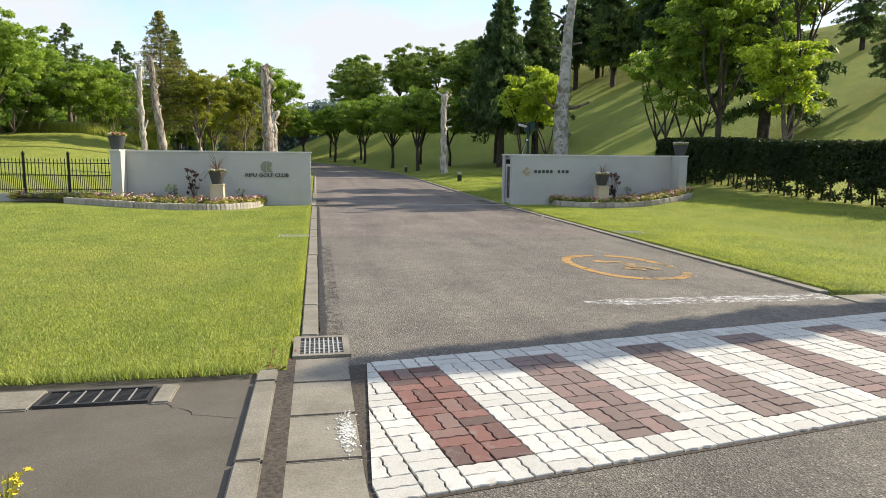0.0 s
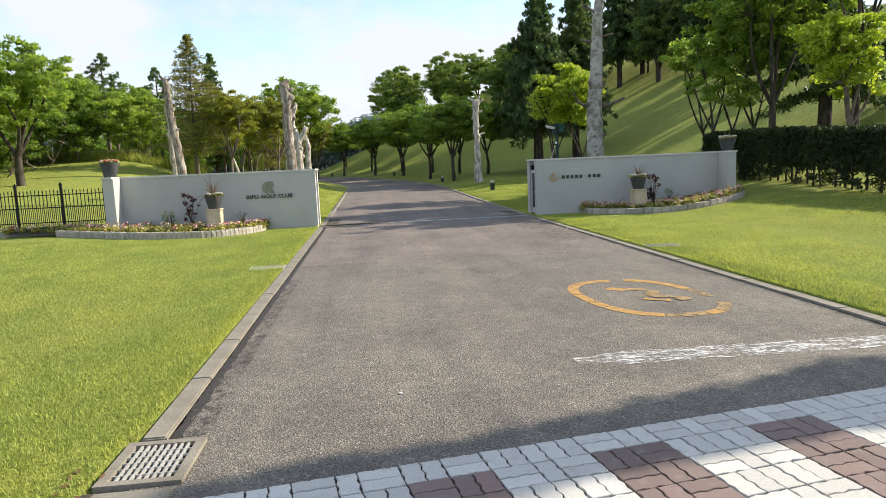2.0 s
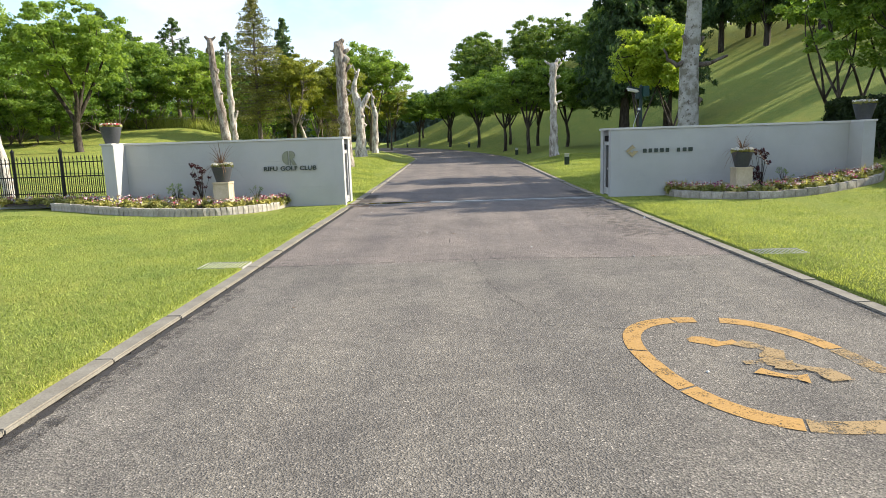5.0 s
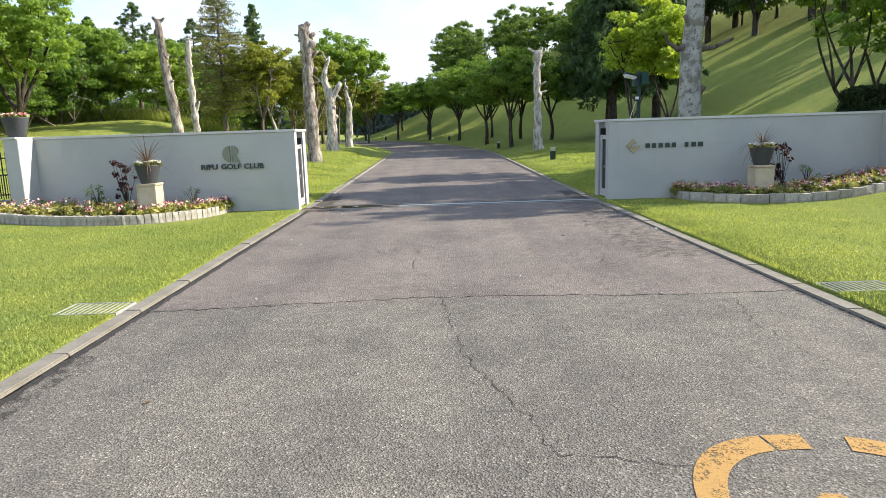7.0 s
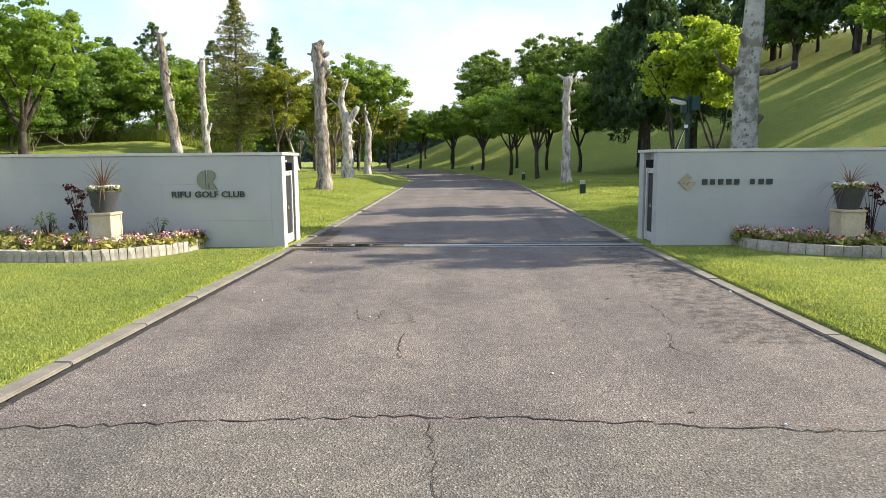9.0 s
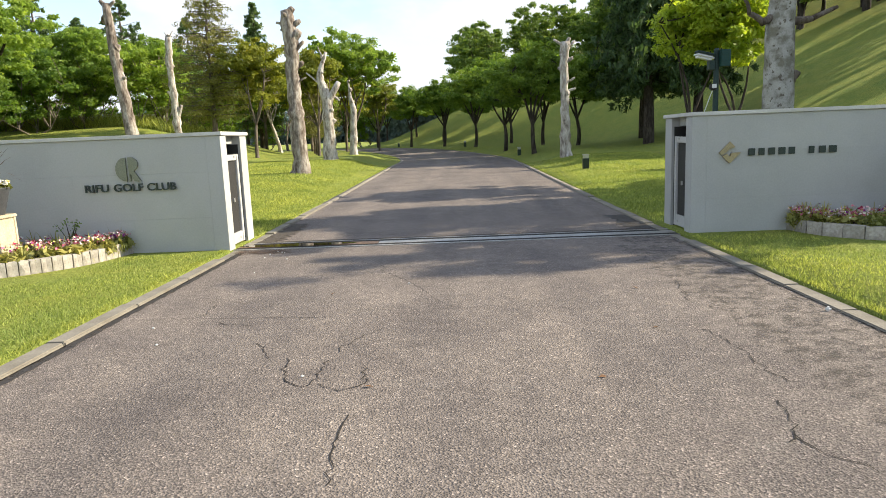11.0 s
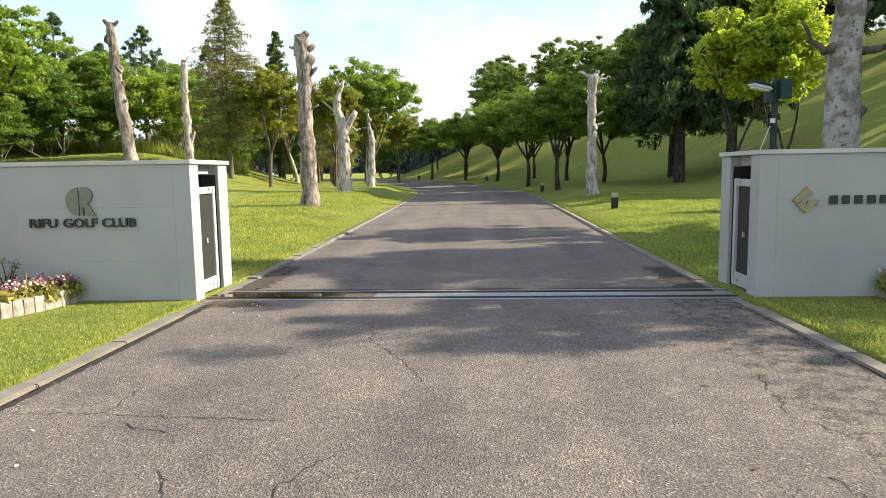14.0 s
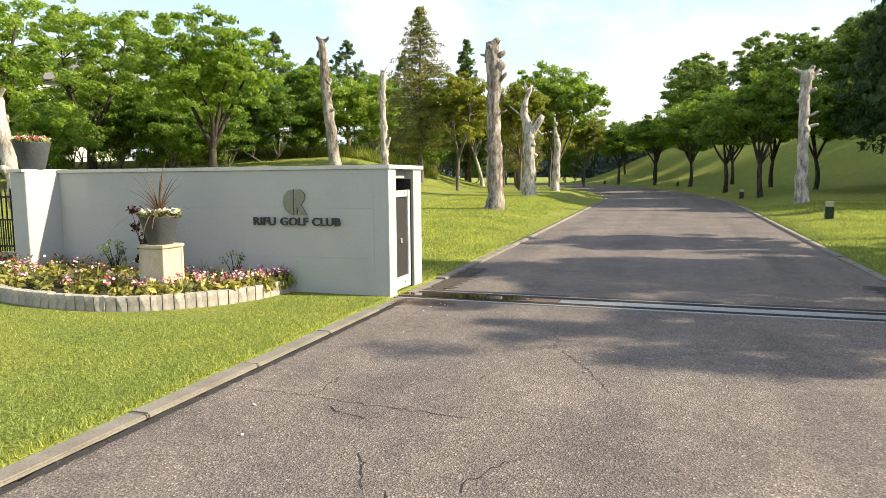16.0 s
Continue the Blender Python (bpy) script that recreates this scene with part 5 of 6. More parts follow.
plant(dead_tree("pale lopped trunk with knots and a small leafy shoot",
                [(0, 0, -0.2), (0, 0, 0.25), (-0.02, 0, 1.6), (-0.06, 0, 3.2), (-0.04, 0, 4.3), (0.0, 0, 4.95)], [0.34, 0.24, 0.205, 0.18, 0.18, 0.19],
                [((0, 0, 4.75), (-0.5, 0, 5.05), 0.06), ((0, 0, 4.1), (0.34, 0, 4.25), 0.09), ((0, 0, 3.7), (-0.32, 0, 3.85), 0.08), ((0, 0, 4.5), (0.42, 0, 4.95), 0.06), ((0, 0, 2.8), (0.45, 0, 2.95), 0.06), ((0, 0, 3.2), (0.40, -0.1, 3.4), 0.05), ((0, 0, 4.8), (0.2, 0, 5.1), 0.09)], 54, M["bark_dead"]), 4.93, 35.5, 0)
plant(dead_tree("leaning brown lopped trunk with a forked tip",
                [(0.50, 0, -0.2), (0.48, 0, 0.4), (0.36, 0, 2.0), (0.14, 0, 3.8), (0.04, 0, 5.35)], [0.26, 0.2, 0.17, 0.14, 0.11],
                [((0.04, 0, 5.2), (-0.13, 0, 5.45), 0.07), ((0.04, 0, 5.2), (0.30, 0, 5.42), 0.05), ((0.2, 0, 3.5), (0.32, 0, 3.75), 0.06)], 55, M["bark_brown"]), -10.2, 25.9, 0)
plant(dead_tree("straight white lopped trunk with one small fork",
                [(0.36, 0, -0.2), (0.33, 0, 0.4), (0.27, 0, 2.2), (0.20, 0, 4.2), (0.30, 0, 5.55)], [0.30, 0.20, 0.175, 0.16, 0.15],
                [((0.30, 0, 1.6), (0.60, 0, 2.35), 0.09), ((0.2, 0, 4.2), (0.02, 0, 4.35), 0.07), ((0.28, 0, 5.4), (0.52, 0, 5.85), 0.03), ((0.28, 0, 5.4), (0.1, 0, 5.8), 0.025)], 56, M["bark_dead"]), -13.9, 38.6, 0)
plant(dead_tree("leaning pale lopped trunk behind the fence",
                [(0.3, 0, -0.2), (0.25, 0, 0.4), (0.0, 0, 2.0), (-0.35, 0, 3.8), (-0.6, 0, 5.0)], [0.24, 0.17, 0.15, 0.13, 0.11],
                [((-0.2, 0, 3.0), (0.05, 0, 3.4), 0.05)], 58, M["bark_dead"]), -14.3, 18.5, 0)
big = dead_tree("tall mottled grey plane trunk with lopped branches",
                [(-0.02, 0, -0.2), (-0.02, 0, 0.4), (-0.04, 0, 2.0), (-0.06, 0, 3.4), (0.02, 0, 4.2), (0.06, 0, 5.4), (0.12, 0, 6.6), (0.35, 0, 8.6), (0.5, 0, 10.4)], [0.40, 0.33, 0.305, 0.275, 0.25, 0.21, 0.18, 0.14, 0.10],
                [((-0.05, 0, 3.62), (-0.50, -0.15, 3.42), 0.085), ((-0.46, -0.13, 3.43), (-0.80, -0.2, 3.62), 0.06), ((-0.78, -0.2, 3.60), (-0.92, -0.2, 3.95), 0.035), ((0.02, 0, 3.45), (0.62, 0.05, 3.50), 0.08),
                 ((0.60, 0.05, 3.50), (1.15, 0.1, 3.72), 0.05), ((-0.08, -0.05, 3.7), (-0.30, -0.1, 4.35), 0.07), ((0.02, 0, 3.8), (0.36, 0, 4.3), 0.07), ((0.18, -0.06, 2.3), (0.30, -0.10, 2.45), 0.09),
                 ((0.1, 0, 5.7), (-0.55, 0, 5.85), 0.05), ((0.1, 0, 5.9), (0.7, 0, 6.05), 0.05), ((0.12, 0, 6.7), (-0.5, 0, 7.1), 0.05)], 57, M["bark_plane"], 18, 7, 0.22, M["bark_mid"])
plant(big, 6.86, 19.9)

# maple behind the lamp post and the trees behind the hedge
plant(broadleaf("maple_tree", "bright green maple with a forked dark trunk", 5.9, 1.95, 2.2, 0.12, 61, M["leaf_bright"], M["bark_dark"], 2, 95, 120, 0.12, clump_r=0.46), 7.0, 24.2, 20)
plant(broadleaf("broadleaf_tree", "many stemmed green tree behind the clipped hedge", 6.1, 3.0, 2.3, 0.14, 63, M["leaf_mid"], M["bark_dark"], 4, 130, 84, 0.13, clump_r=0.42, lean=-0.5), 13.6, 22.2, 30)
plant(broadleaf("broadleaf_tree", "tall green tree behind the clipped hedge", 9.2, 2.9, 3.0, 0.15, 64, M["leaf_mid"], M["bark_dark"], 1, 140, 84, 0.135, clump_r=0.46), 13.8, 19.7, 0)
plant(broadleaf("broadleaf_tree", "slim tall green tree behind the clipped hedge", 9.1, 1.75, 4.9, 0.13, 69, M["leaf_mid"], M["bark_dark"], 1, 34, 62, 0.14, clump_r=0.38), 14.6, 16.35, 0)
plant(broadleaf("broadleaf_tree", "yellowish green tree behind the clipped hedge", 5.3, 1.9, 2.3, 0.11, 65, M["leaf_bright"], M["bark_mid"], 1, 75, 70, 0.125, clump_r=0.42), 14.2, 16.15, 0)
spruce = plant(conifer("spruce_tree", "dark spruce with drooping boughs", 11, 3.0, 1.6, 0.24, 66, M["needle_dark"], M["bark_dark"], 26, 7, 60, 0.17, 0.4), 17.0, 21.2)
for x, y, a, k in ((23.2, 20.6, 40, 0.47), (30.5, 31.0, 170, 0.6), (28.0, 36.0, 200, 0.7)):
    again(spruce, x, y, a, k)
# tree beside the street, whose shade falls on the crossing
plant(conifer("cypress_tree", "slim pointed cypress beside the street", 8.6, 0.55, 1.2, 0.13, 67, M["needle_dark"], M["bark_mid"], 40, 8, 60, 0.16, -0.5), 12.4, 1.45)

# cedars on the slope
cedar = plant(conifer("cedar_tree", "tall dark cedar with hanging foliage", 12.6, 3.3, 3.2, 0.26, 68, M["needle_dark"], M["bark_dark"], 34, 8, 58, 0.18, 0.5), 10.2, 41.2)
again(cedar, 11.4, 46.4, 100, 0.95)
again(cedar, 13.4, 43.0, 200, 0.95)

# avenue trees along the east side
av = [broadleaf("avenue_tree", "round headed avenue tree with a dark forked trunk", 6.6, 2.75, 2.4, 0.135, 70 + i, M["leaf_avenue"], M["bark_dark"], 1, 130, 78, 0.14, group="avenue trees", top_flat=0.9, clump_r=0.55) for i in range(3)]
plant(av[0], 4.4, 42.8, 10)
plant(av[1], 3.45, 51.8, 70)
plant(av[2], 1.7, 61.5, 130)
ra = random.Random(77)
for x, y, k in ((7.6, 47.5, 0.95), (6.6, 56.0, 0.98), (5.0, 65.5, 1.0), (-1.0, 69.5, 1.0), (2.2, 73.5, 1.0), (-4.6, 76.5, 1.0), (-1.2, 81.0, 1.05), (-8.8, 83.0, 1.0), (-4.6, 88.5, 1.0), (-13.5, 89.5, 1.0), (-9.0, 96.0, 1.05), (-19.0, 96.5, 1.0)):
    again(av[ra.randrange(3)], x, y, ra.uniform(0, 360), k * ra.uniform(0.94, 1.06))

# trees west of the drive, beyond the lopped trunks
tall = [broadleaf("park_tree", "tall leafy park tree beside the drive", 9.2, 3.3, 2.6, 0.18, 80 + i, M["leaf_mid"], M["bark_mid"], 1, 140, 72, 0.175, group="park trees", clump_r=0.6) for i in range(2)]
plant(tall[0], -7.6, 57.0, 0)
plant(tall[1], -10.8, 64.0, 90)
for x, y, k in ((-14.0, 72.0, 0.9), (-18.0, 64.0, 0.75), (-22.0, 70.0, 0.85), (-17.0, 80.0, 0.9), (-25.0, 62.0, 0.8), (-28.0, 78.0, 1.0), (-21.0, 90.0, 1.0), (-33.0, 88.0, 1.1), (-38.0, 70.0, 1.0), (-22.6, 46.6, 0.78), (-19.0, 49.6, 0.64), (-27.5, 43.5, 0.8)):
    again(tall[ra.randrange(2)], x, y, ra.uniform(0, 360), k)
larch = plant(conifer("larch_tree", "thin sparse larch with brownish needles", 9.6, 2.9, 1.9, 0.13, 83, M["needle_larch"], M["bark_mid"], 38, 8, 44, 0.10, 0.10, 0.12), -13.3, 43.1)
birch = plant(broadleaf("birch_tree", "slim yellow green tree with a pale trunk", 7.4, 1.9, 2.4, 0.10, 84, M["leaf_yellow"], M["bark_mid"], 1, 70, 80, 0.14, clump_r=0.5), -10.9, 42.4)
fir = plant(conifer("fir_tree", "dark pointed fir behind the larch", 11.2, 2.2, 1.5, 0.17, 85, M["needle_pine"], M["bark_dark"], 32, 7, 56, 0.15, 0.25), -15.6, 60.2)
plant(broadleaf("birch_tree", "slim leaning tree with a pale trunk", 6.4, 1.7, 3.0, 0.13, 86, M["leaf_yellow"], M["bark_dead"], 1, 50, 70, 0.15, clump_r=0.5, lean=-0.5), -12.3, 53.0)
for x, y, a, k in ((-9.2, 50.5, 80, 0.7),):
    again(larch, x, y, a, k)
for x, y, a, k in ((-8.4, 47.0, 40, 1.0), (-10.4, 55.5, 150, 1.1), (-12.6, 60.5, 220, 1.15), (-9.2, 63.0, 310, 1.1), (-14.3, 56.5, 80, 1.1), (-7.0, 68.0, 10, 1.0)):
    again(birch, x, y, a, k)

# western bank
plant(broadleaf("broadleaf_tree", "spreading green tree with a dark trunk on the bank", 8.1, 4.2, 1.9, 0.22, 87, M["leaf_mid"], M["bark_dark"], 1, 190, 80, 0.145, clump_r=0.5), -20.2, 33.6)
wide = plant(broadleaf("broadleaf_tree", "spreading green tree beyond the fence", 9.2, 4.6, 2.2, 0.24, 88, M["leaf_mid"], M["bark_dark"], 1, 150, 80, 0.145, clump_r=0.5), -25.5, 26.5)
again(wide, -31.0, 37.0, 120, 1.1)
again(wide, -36.0, 27.0, 200, 1.0)
pine = plant(conifer("pine_tree", "dark green pine with upswept tufts", 9.4, 2.8, 2.6, 0.17, 89, M["needle_pine"], M["bark_mid"], 22, 7, 66, 0.16, -0.22, 0.06, tufts=True), -21.8, 51.0, scale=0.87)
for x, y, a, k in ((-25.5, 47.5, 60, 1.02), (-19.0, 55.0, 140, 0.97), (-31.0, 52.0, 200, 1.0), (-28.0, 57.0, 260, 1.02)):
    again(pine, x, y, a, k)
bush = [broadleaf("thicket_tree", "dense leafy thicket tree on the bank", 5.6, 2.6, 0.35, 0.09, 90 + i, M["leaf_mid" if i else "leaf_avenue"], M["bark_mid"], 3, 80, 75, 0.165, group="thicket on the bank", clump_r=0.62) for i in range(2)]
plant(bush[0], -23.5, 43.0)
plant(bush[1], -18.2, 46.5)
for x, y, k in ((-28.0, 41.0, 1.0), (-33.0, 44.0, 1.1), (-25.5, 37.5, 0.75), (-15.5, 52.0, 0.9), (-29.5, 33.5, 0.8), (-37.0, 37.0, 1.2), (-21.0, 58.0, 1.0), (-40.0, 47.0, 1.2), (-34.0, 56.0, 1.2), (-25.0, 52.0, 1.1), (-36.0, 31.0, 0.9), (-33.0, 24.0, 0.9), (-45.0, 34.0, 1.2), (-23.5, 38.5, 0.7), (-27.0, 38.0, 0.8), (-30.5, 39.0, 0.9), (-22.0, 45.5, 0.9), (-26.5, 45.0, 1.0), (-15.0, 48.0, 0.7), (-34.0, 40.5, 0.9), (-27.5, 30.5, 0.7), (-31.5, 29.0, 0.75), (-41.0, 38.0, 1.1), (-38.0, 42.0, 1.1), (-30.0, 48.0, 1.1), (-13.0, 101.0, 1.3), (-20.0, 105.0, 1.4), (-27.0, 101.0, 1.3), (-34.0, 99.0, 1.4), (-41.0, 96.0, 1.4), (-49.0, 92.0, 1.4)):
    again(bush[ra.randrange(2)], x, y, ra.uniform(0, 360), k)

# wood on the hill
wood = [broadleaf("woodland_tree", "dark broadleaved woodland tree on the hill", 11.0, 4.2, 2.0, 0.2, 95 + i, M["leaf_wood"], M["bark_dark"], 1, 95, 46, 0.32, group="hillside wood", clump_r=0.9) for i in range(3)]
spots = []
for y in range(30, 112, 6):
    for u in (25, 33, 41):
        if (u == 25 and y < 62) or (u == 33 and y < 50) or (u == 41 and y < 46):
            continue
        spots.append((u + ra.uniform(-2, 2) + float(bend(y)), y + ra.uniform(-2, 2), {25: 0.98, 33: 0.76, 41: 0.6}[u]))
for i, (x, y, k) in enumerate(spots):
    if i < 3:
        plant(wood[i], x, y, ra.uniform(0, 360), scale=0.6)
    else:
        again(wood[ra.randrange(3)], x, y, ra.uniform(0, 360), ra.uniform(0.85, 1.15) * k * (0.8 if y < 60 else 0.9) / 0.6)
for x, y, k in ((31.0, 64.0, 0.8), (32.0, 58.0, 0.85), (32.5, 52.0, 0.9), (32.0, 46.5, 0.9), (29.8, 41.0, 0.85), (26.8, 38.5, 0.75), (36.0, 49.0, 0.9), (35.0, 43.0, 0.9), (27.8, 61.0, 0.75)):
    again(wood[ra.randrange(3)], x, y, ra.uniform(0, 360), k / 0.6)
for x, y, k in ((33, 46, 0.8), (28.0, 61.5, 1.0), (30.5, 57.0, 1.0), (26.0, 67.0, 1.0), (32.5, 53.0, 0.95), (24.0, 73.0, 0.9), (29.0, 68.0, 1.0)):
    again(cedar, x, y, ra.uniform(0, 360), k)

# far wooded ridge, its haze painted into the leaf colour
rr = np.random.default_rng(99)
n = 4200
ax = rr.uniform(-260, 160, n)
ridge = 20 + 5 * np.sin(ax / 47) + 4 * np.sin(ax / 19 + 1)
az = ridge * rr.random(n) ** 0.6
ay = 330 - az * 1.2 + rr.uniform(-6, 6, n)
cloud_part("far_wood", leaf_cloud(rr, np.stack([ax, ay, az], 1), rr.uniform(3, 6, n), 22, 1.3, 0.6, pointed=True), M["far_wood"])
tagged(bpy.data.objects["far_wood"], "distant wooded ridge with haze painted into its leaf colour", "woodland", kind="stuff")

# house, guard rail and parked car far beyond the trees
house = tagged(new("house"), "pale house half hidden behind the trees", "house")
hx, hy = -50.0, 49.0
hz = at_ground(hx, hy)
part("wall", slab(hx - 6, hx + 6, hy - 4, hy + 4, hz - 0.5, hz + 6), M["house"], house)
b = bmesh.new()
pts = [(-6.6, -4.6, 6), (6.6, -4.6, 6), (6.6, 4.6, 6), (-6.6, 4.6, 6), (-6.6, 0, 8.2), (6.6, 0, 8.2)]
q = [b.verts.new((hx + x, hy + y, hz + z)) for x, y, z in pts]
for f in ((0, 1, 5, 4), (2, 3, 4, 5), (0, 4, 3), (1, 2, 5), (3, 2, 1, 0)):
    b.faces.new([q[i] for i in f])
part("roof", b, M["roof"], house)
for x in (-3.5, 0.5, 3.8):
    for z in (1.2, 4.0):
        w = part("window", slab(hx + x - 0.8, hx + x + 0.8, hy - 4.06, hy - 4.0, hz + z, hz + z + 1.2), M["cap"], house)
        part("pane", slab(hx + x - 0.7, hx + x + 0.7, hy - 4.08, hy - 4.055, hz + z + 0.1, hz + z + 1.1), M["glass"], w)
rail = tagged(new("guard_rail"), "pale guard rail along the far road", "guard rail")
for i in range(5):
    x = -32 + i * 2.6
    part("post", slab(x - 0.05, x + 0.05, 49.9, 50.0, at_ground(x, 50) - 0.2, at_ground(x, 50) + 0.75), M["steel"], rail)
    part("beam", slab(x - 0.05, x + 2.56, 49.82, 49.9, at_ground(x, 50) + 0.42, at_ground(x, 50) + 0.78, 0.03), M["lens"], rail)


# ---- clipped hedge ----
rng, rs = np.random.default_rng(120), random.Random(120)
hedge = tagged(new("hedge"), "clipped dark green hedge with bare stems below", "hedge")
line = [Vector((11.9, 20.5, 0)), Vector((12.2, 11.0, 0)), Vector((12.6, 1.5, 0))]
cs, b = [], bmesh.new()
for a, c in zip(line, line[1:]):
    n = int((c - a).length / 0.26)
    across = Vector((c.y - a.y, a.x - c.x, 0)).normalized()
    for i in range(n):
        p = a.lerp(c, (i + rs.uniform(-0.2, 0.2)) / n)
        g = at_ground(p.x, p.y)
        if i % 3:
            st = bmesh.new()
            o = across * rs.uniform(-0.15, 0.15)
            tube(st, [p + o + Vector((0, 0, g - 0.1)), p + o + Vector((rs.uniform(-0.1, 0.1), rs.uniform(-0.1, 0.1), g + 0.7)), p + Vector((0, 0, g + 1.4))], [0.035, 0.028, 0.015], 6)
            part("stem", st, M["bark_dark"], hedge)
        for k in range(44):
            z = 0.58 + 1.10 * rs.random() ** 0.8 if rs.random() < 0.91 else rs.uniform(0.1, 0.6)
            o = across * rs.choice((-1, 1)) * (0.42 - 0.1 * rs.random() ** 2 if rs.random() < 0.75 else rs.uniform(0, 0.4) * rs.choice((-1, 1)))
            q = p + o + (c - a).normalized() * rs.uniform(-0.2, 0.2)
            cs.append((q.x, q.y, g + z))
        for k in range(9):
            o = across * rs.uniform(-0.45, 0.45)
            cs.append((p.x + o.x, p.y + o.y, g + 1.68 + rs.uniform(-0.03, 0.04)))
cloud_part("leaves", leaf_cloud(rng, cs, [0.13] * len(cs), 46, 0.046, 0.9, 0.2, 2.3, 0.0, True), M["hedge"], hedge)


# ---- grass ----
def grass(name, label, x0, x1, y0, y1, density, seed, tall=0.045, wide=0.010, keep=None):
    rng = np.random.default_rng(seed)
    n = int((x1 - x0) * (y1 - y0) * density)
    x, y = rng.uniform(x0, x1, n), rng.uniform(y0, y1, n)
    if keep is not None:
        k = keep(x, y)
        x, y = x[k], y[k]
        n = len(x)
    z = land(x, y) - 0.006
    h = tall * rng.uniform(0.5, 1.25, n)
    w = wide * rng.uniform(0.6, 1.3, n)
    a = rng.uniform(0, 2 * np.pi, n)
    lx, ly = rng.normal(0, 0.45, n) * h, rng.normal(0, 0.45, n) * h
    v = np.stack([np.stack([x - np.cos(a) * w / 2, y - np.sin(a) * w / 2, z], 1), np.stack([x + np.cos(a) * w / 2, y + np.sin(a) * w / 2, z], 1), np.stack([x + lx, y + ly, z + h], 1)], 1).reshape(-1, 3)
    ob = put_mesh(name, from_arrays(name, v, np.arange(3 * n).reshape(-1, 3)), M["blade"])
    return tagged(ob, label, "grass", kind="stuff")


def clear(x, y):
    bedl = (y > 12.6) & (x < -4.5)
    bedr = (y > 12.9) & (x > 4.5)
    drain = ((x > -3.78) & (x < -3.17) & (y > 6.55) & (y < 6.99)) | ((x > 3.13) & (x < 3.75) & (y > 6.5) & (y < 6.87))
    gutter_side = (x > -3.27) & (x < 0) & (y < -0.5)
    edge = (y < -1.58) & ((x < -3.96) & (x > -5.95))
    return ~(bedl | bedr | drain | edge | gutter_side)


def fading(x, y):
    """Turf that thins out away from the street corner and the kerbs."""
    chance = np.sin(x * 91.7 + y * 57.3) * 0.5 + 0.5
    share = np.where(x < 0, np.maximum(smooth(-7.0, -4.6, x) * (1 - smooth(0.2, 2.2, y)), smooth(-4.6, -3.5, x)), 1 - smooth(3.4, 4.6, x))
    return clear(x, y) & (chance < share)


grass("lawn_blades", "short mown grass of the west lawn", -13.0, -3.22, -1.42, 14.3, 1600, 131, 0.032, 0.010, clear)
grass("lawn_blades", "short mown grass of the east lawn", 3.13, 11.8, 0.48, 14.3, 1300, 134, 0.032, 0.011, clear)
grass("lawn_tufts", "short dense turf at the near lawn edge", -7.0, -3.28, -1.42, 2.2, 3000, 142, 0.036, 0.008, fading)
grass("lawn_tufts", "short dense turf along the kerb", -4.6, -3.22, 2.2, 13.0, 1400, 143, 0.035, 0.009, fading)
grass("lawn_tufts", "short dense turf along the kerb", 3.13, 4.6, 1.0, 13.0, 1400, 144, 0.035, 0.009, fading)
grass("lawn_fringe", "longer grass along the kerb", -3.30, -3.195, -1.3, 14.5, 3500, 135, 0.045, 0.008, clear)
grass("lawn_fringe", "longer grass along the kerb", 3.115, 3.22, 0.6, 14.5, 3000, 136, 0.04, 0.008, clear)
grass("lawn_fringe", "longer grass along the street edge", -6.5, -3.45, -1.52, -1.36, 4500, 137, 0.085, 0.008)
grass("lawn_blades", "short mown grass beside the drive beyond the gate", -7.5, -3.2, 15.9, 26, 1100, 138, 0.05, 0.016)
grass("lawn_blades", "short mown grass beside the drive beyond the gate", 3.12, 6.5, 15.9, 26, 1000, 139, 0.05, 0.016)
grass("lawn_blades", "short mown grass among the lopped trunks", -9.0, -3.2, 26, 38, 520, 145, 0.05, 0.022)
grass("lawn_blades", "short mown grass below the slope", 3.12, 8.5, 26, 36, 520, 146, 0.05, 0.022)
grass("tall_grass", "tall yellow green grass along the top of the bank", -36, -14, 45.5, 48.5, 260, 141, 0.75, 0.035)
rd = random.Random(140)
leaf_me = from_arrays("fallen_leaf", [(-0.03, 0, 0.004), (0, -0.014, 0.01), (0.03, 0, 0.006), (0, 0.014, 0.012)], [(0, 1, 2, 3)])
litter = plain("dry_leaf", (0.12, 0.06, 0.03), (0.25, 0.14, 0.07), 30, 5, 0.9)
for i in range(34):
    q = put_mesh("fallen_leaf", leaf_me, litter)
    tagged(q, "dry brown fallen leaf on the ground", "leaf", "fallen leaves")
    near = i < 26
    x, y = (rd.uniform(-3.95, -3.3), rd.uniform(-1.5, -1.3)) if near and i % 2 else ((rd.uniform(-3.5, -3.2), rd.uniform(-1.45, -0.9)) if near else (rd.uniform(-2.5, 2.5), rd.uniform(3, 13)))
    q.matrix_basis = pose(x, y, 0.035 if near else 0.002, rd.uniform(-12, 12), rd.uniform(-12, 12), rd.uniform(0, 360))


# ---- block paved crossing ----
MOD, TURN = 0.23, 9.3
crossing = tagged(new("crossing"), "block paved crossing with white and brown stripes", kind="structure")
org = pose(-2.64, -1.32, 0, 0, 0, TURN)
bm = bmesh.new()
bm.faces.new([bm.verts.new(org @ Vector(p)) for p in ((-0.16 - 0.06, 0, 0.004), (7.1, 0, 0.004), (7.1, -9 * MOD - 0.02, 0.004), (-0.50, -9 * MOD - 0.02, 0.004))])
part("joint_sand", bm, M["gutter_dirt"], crossing)


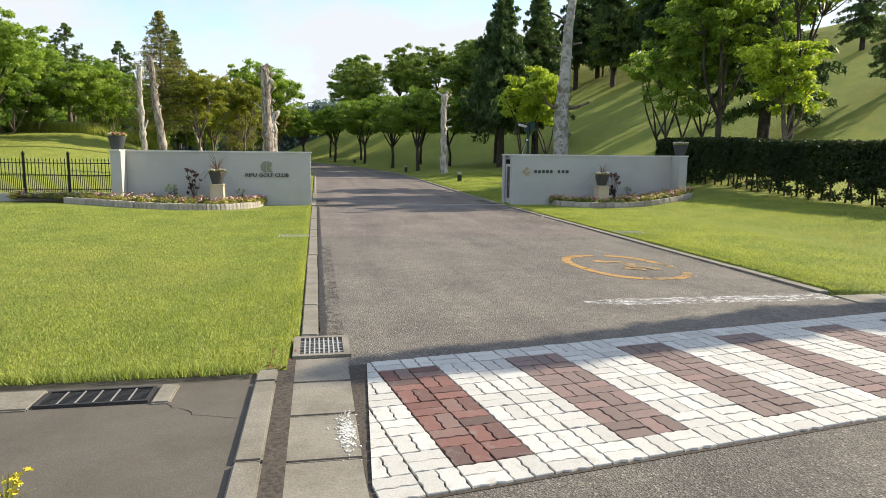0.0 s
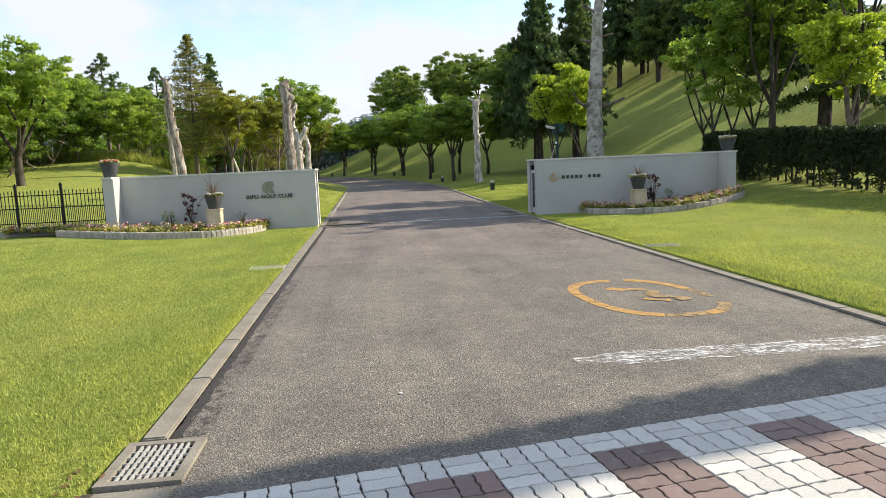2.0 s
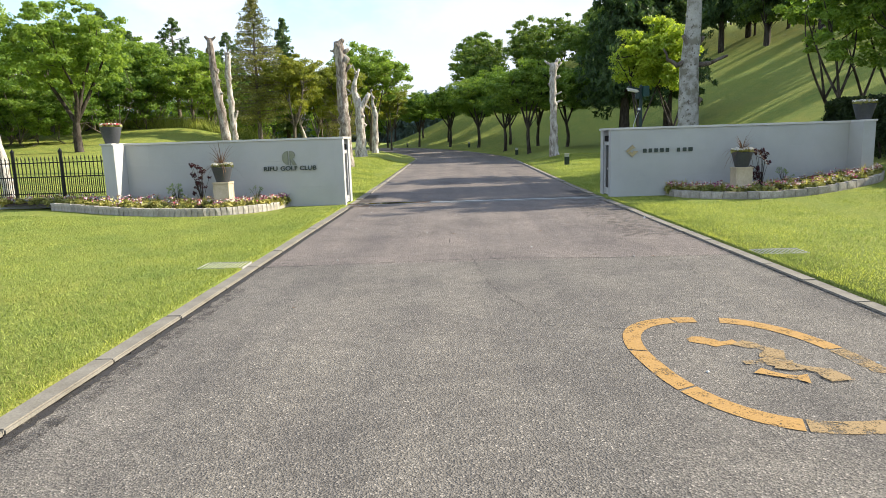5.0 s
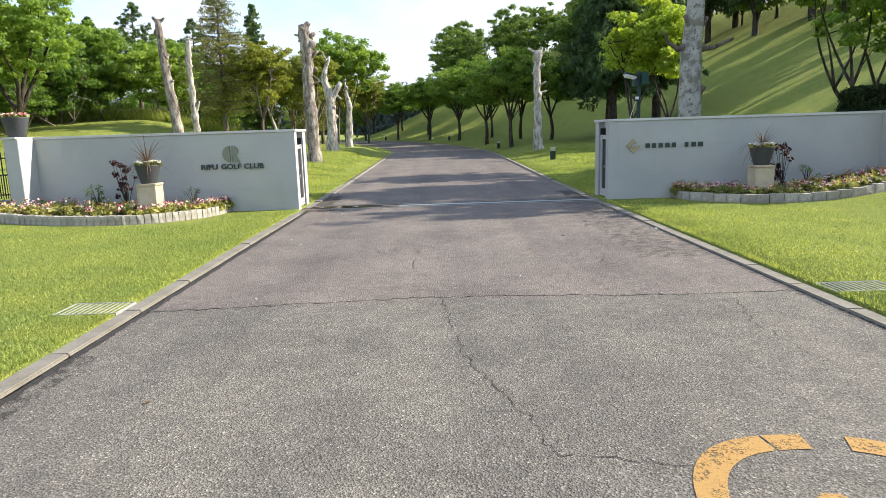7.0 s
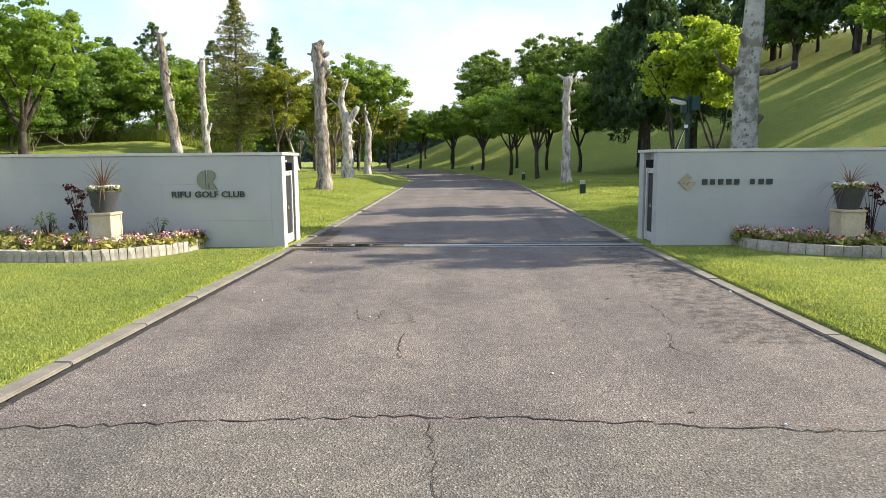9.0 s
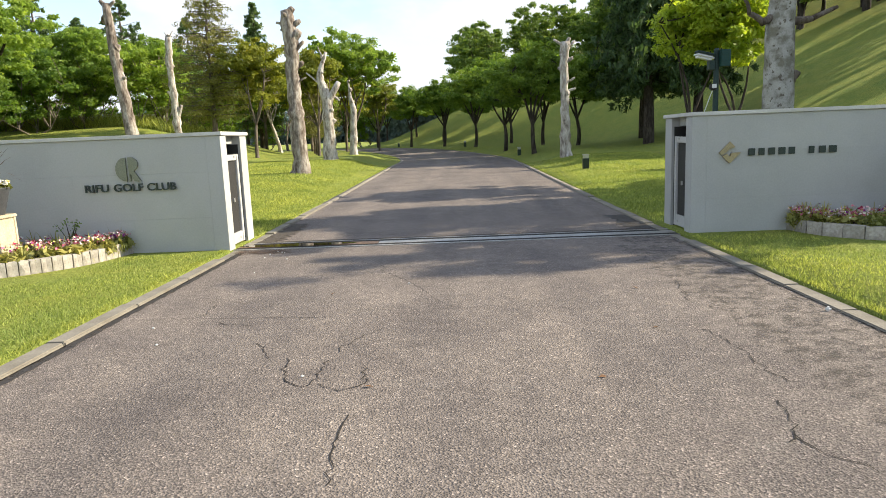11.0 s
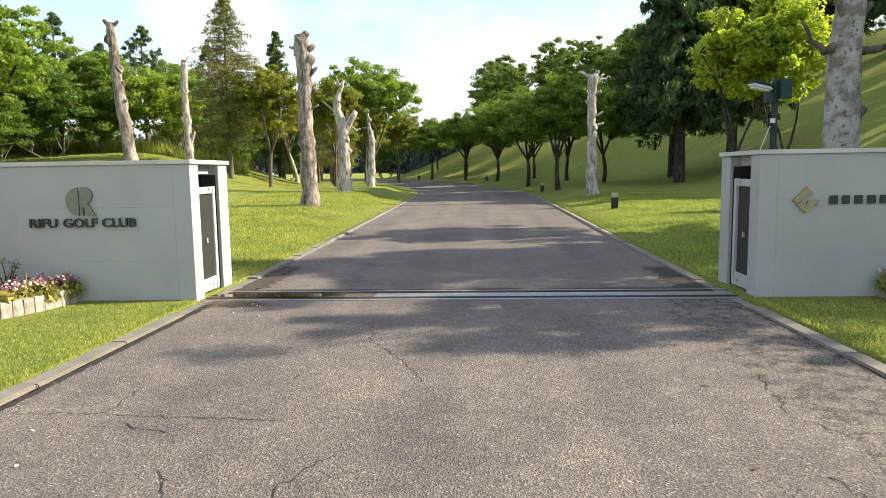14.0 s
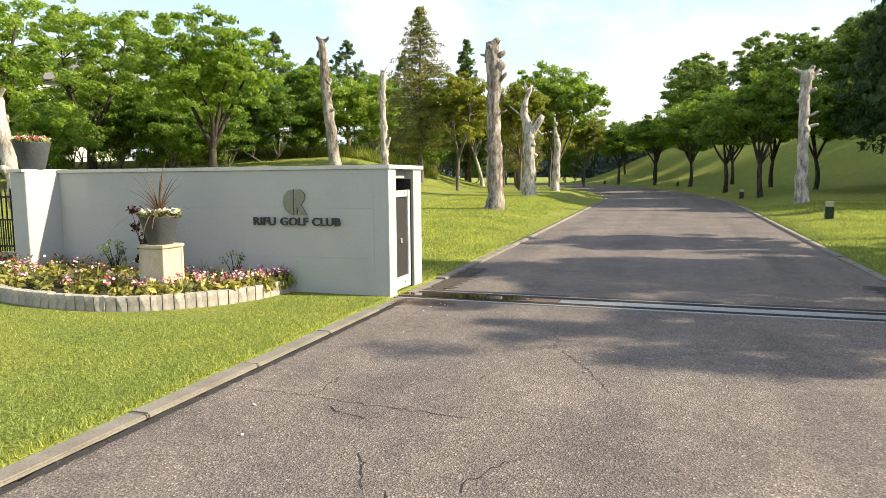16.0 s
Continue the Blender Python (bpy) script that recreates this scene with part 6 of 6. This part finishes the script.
def paver_mesh():
    """One interlocking block with toothed long sides."""
    L, W, wave = 0.226, 0.1125, 0.006
    xs = [-0.5, -0.3, -0.1, 0.1, 0.3, 0.5]
    zig = [0, 1, -1, 1, -1, 0]
    out = [(x * L, -W / 2 + wave * z) for x, z in zip(xs, zig)] + [(x * L, W / 2 + wave * z) for x, z in zip(xs[::-1], zig[::-1])]
    b = bmesh.new()
    def ring(inset, z):
        return [b.verts.new((x * (1 - inset / (L / 2)), y * (1 - inset / (W / 2)), z)) for x, y in out]
    low, edge_, topr = ring(0.0036, -0.02), ring(0.0036, 0.0135), ring(0.0058, 0.017)
    for p, q in ((low, edge_), (edge_, topr)):
        for i in range(len(out)):
            b.faces.new((p[i], p[(i + 1) % len(out)], q[(i + 1) % len(out)], q[i]))
    b.faces.new(topr)
    return b


pm = {}
for key in ("paver_white", "paver_brown", "paver_red"):
    b = paver_mesh()
    pm[key] = bpy.data.meshes.new("paver")
    b.to_mesh(pm[key])
    b.free()
    pm[key].materials.append(M[key])
cells = [(-2 * MOD, MOD, "w"), (-MOD, MOD, "w")]
x = 0.0
for k in range(7):
    cells += [(x, MOD, "b%d" % k), (x + MOD, MOD, "b%d" % k), (x + 2 * MOD, MOD, "w"), (x + 3 * MOD, MOD / 2, "w"), (x + 3.5 * MOD, MOD, "w")]
    x += 4.5 * MOD
rq = random.Random(150)
places = []
for ci, (cx, w, kind) in enumerate(cells):
    for row in range(9):
        key = "paver_white" if kind == "w" or row in (0, 8) else ("paver_red" if kind == "b0" else "paver_brown")
        cy = -(row + 0.5) * MOD
        if w < MOD:
            todo = [(cx + w / 2, cy, 90)]
        elif (ci + row) % 2:
            todo = [(cx + MOD / 4, cy, 90), (cx + 3 * MOD / 4, cy, 90)]
        else:
            todo = [(cx + MOD / 2, cy + MOD / 4, 0), (cx + MOD / 2, cy - MOD / 4, 0)]
        for px, py, a in todo:
            q = org @ Vector((px, py, 0))
            if q.x > -2.80 + 0.06 * (q.y + 1.32):
                places.append((px, py, a, key))
places.sort(key=lambda p: p[0])
rest = {}
for i, (px, py, a, key) in enumerate(places):
    m = org @ pose(px, py, rq.uniform(-0.0025, 0.0025), rq.uniform(-0.6, 0.6), rq.uniform(-0.6, 0.6), a + rq.uniform(-0.7, 0.7))
    if i < 300:
        q = m.translation
        near_edge = abs(q.x - (-2.665 + 0.06 * (q.y + 1.32))) < 0.14
        if near_edge:
            b = bmesh.new()
            b.from_mesh(pm[key])
            bmesh.ops.transform(b, matrix=m, verts=b.verts)
            bmesh.ops.bisect_plane(b, geom=b.verts[:] + b.edges[:] + b.faces[:], plane_co=(-2.665, -1.32, 0), plane_no=(-1, 0.06, 0), clear_outer=True)
            if len(b.faces):
                part("paver", b, M[key], crossing)
        else:
            put_mesh("paver", pm[key], None, crossing).matrix_basis = m
    else:
        rest.setdefault(key, []).append(m)
for key, ms in rest.items():
    b = bmesh.new()
    for m in ms:
        v0 = len(b.verts)
        b.from_mesh(pm[key])
        b.verts.ensure_lookup_table()
        for vv in b.verts[v0:]:
            vv.co = m @ vv.co
    tagged(part("far_pavers", b, M[key], crossing), kind="stuff")
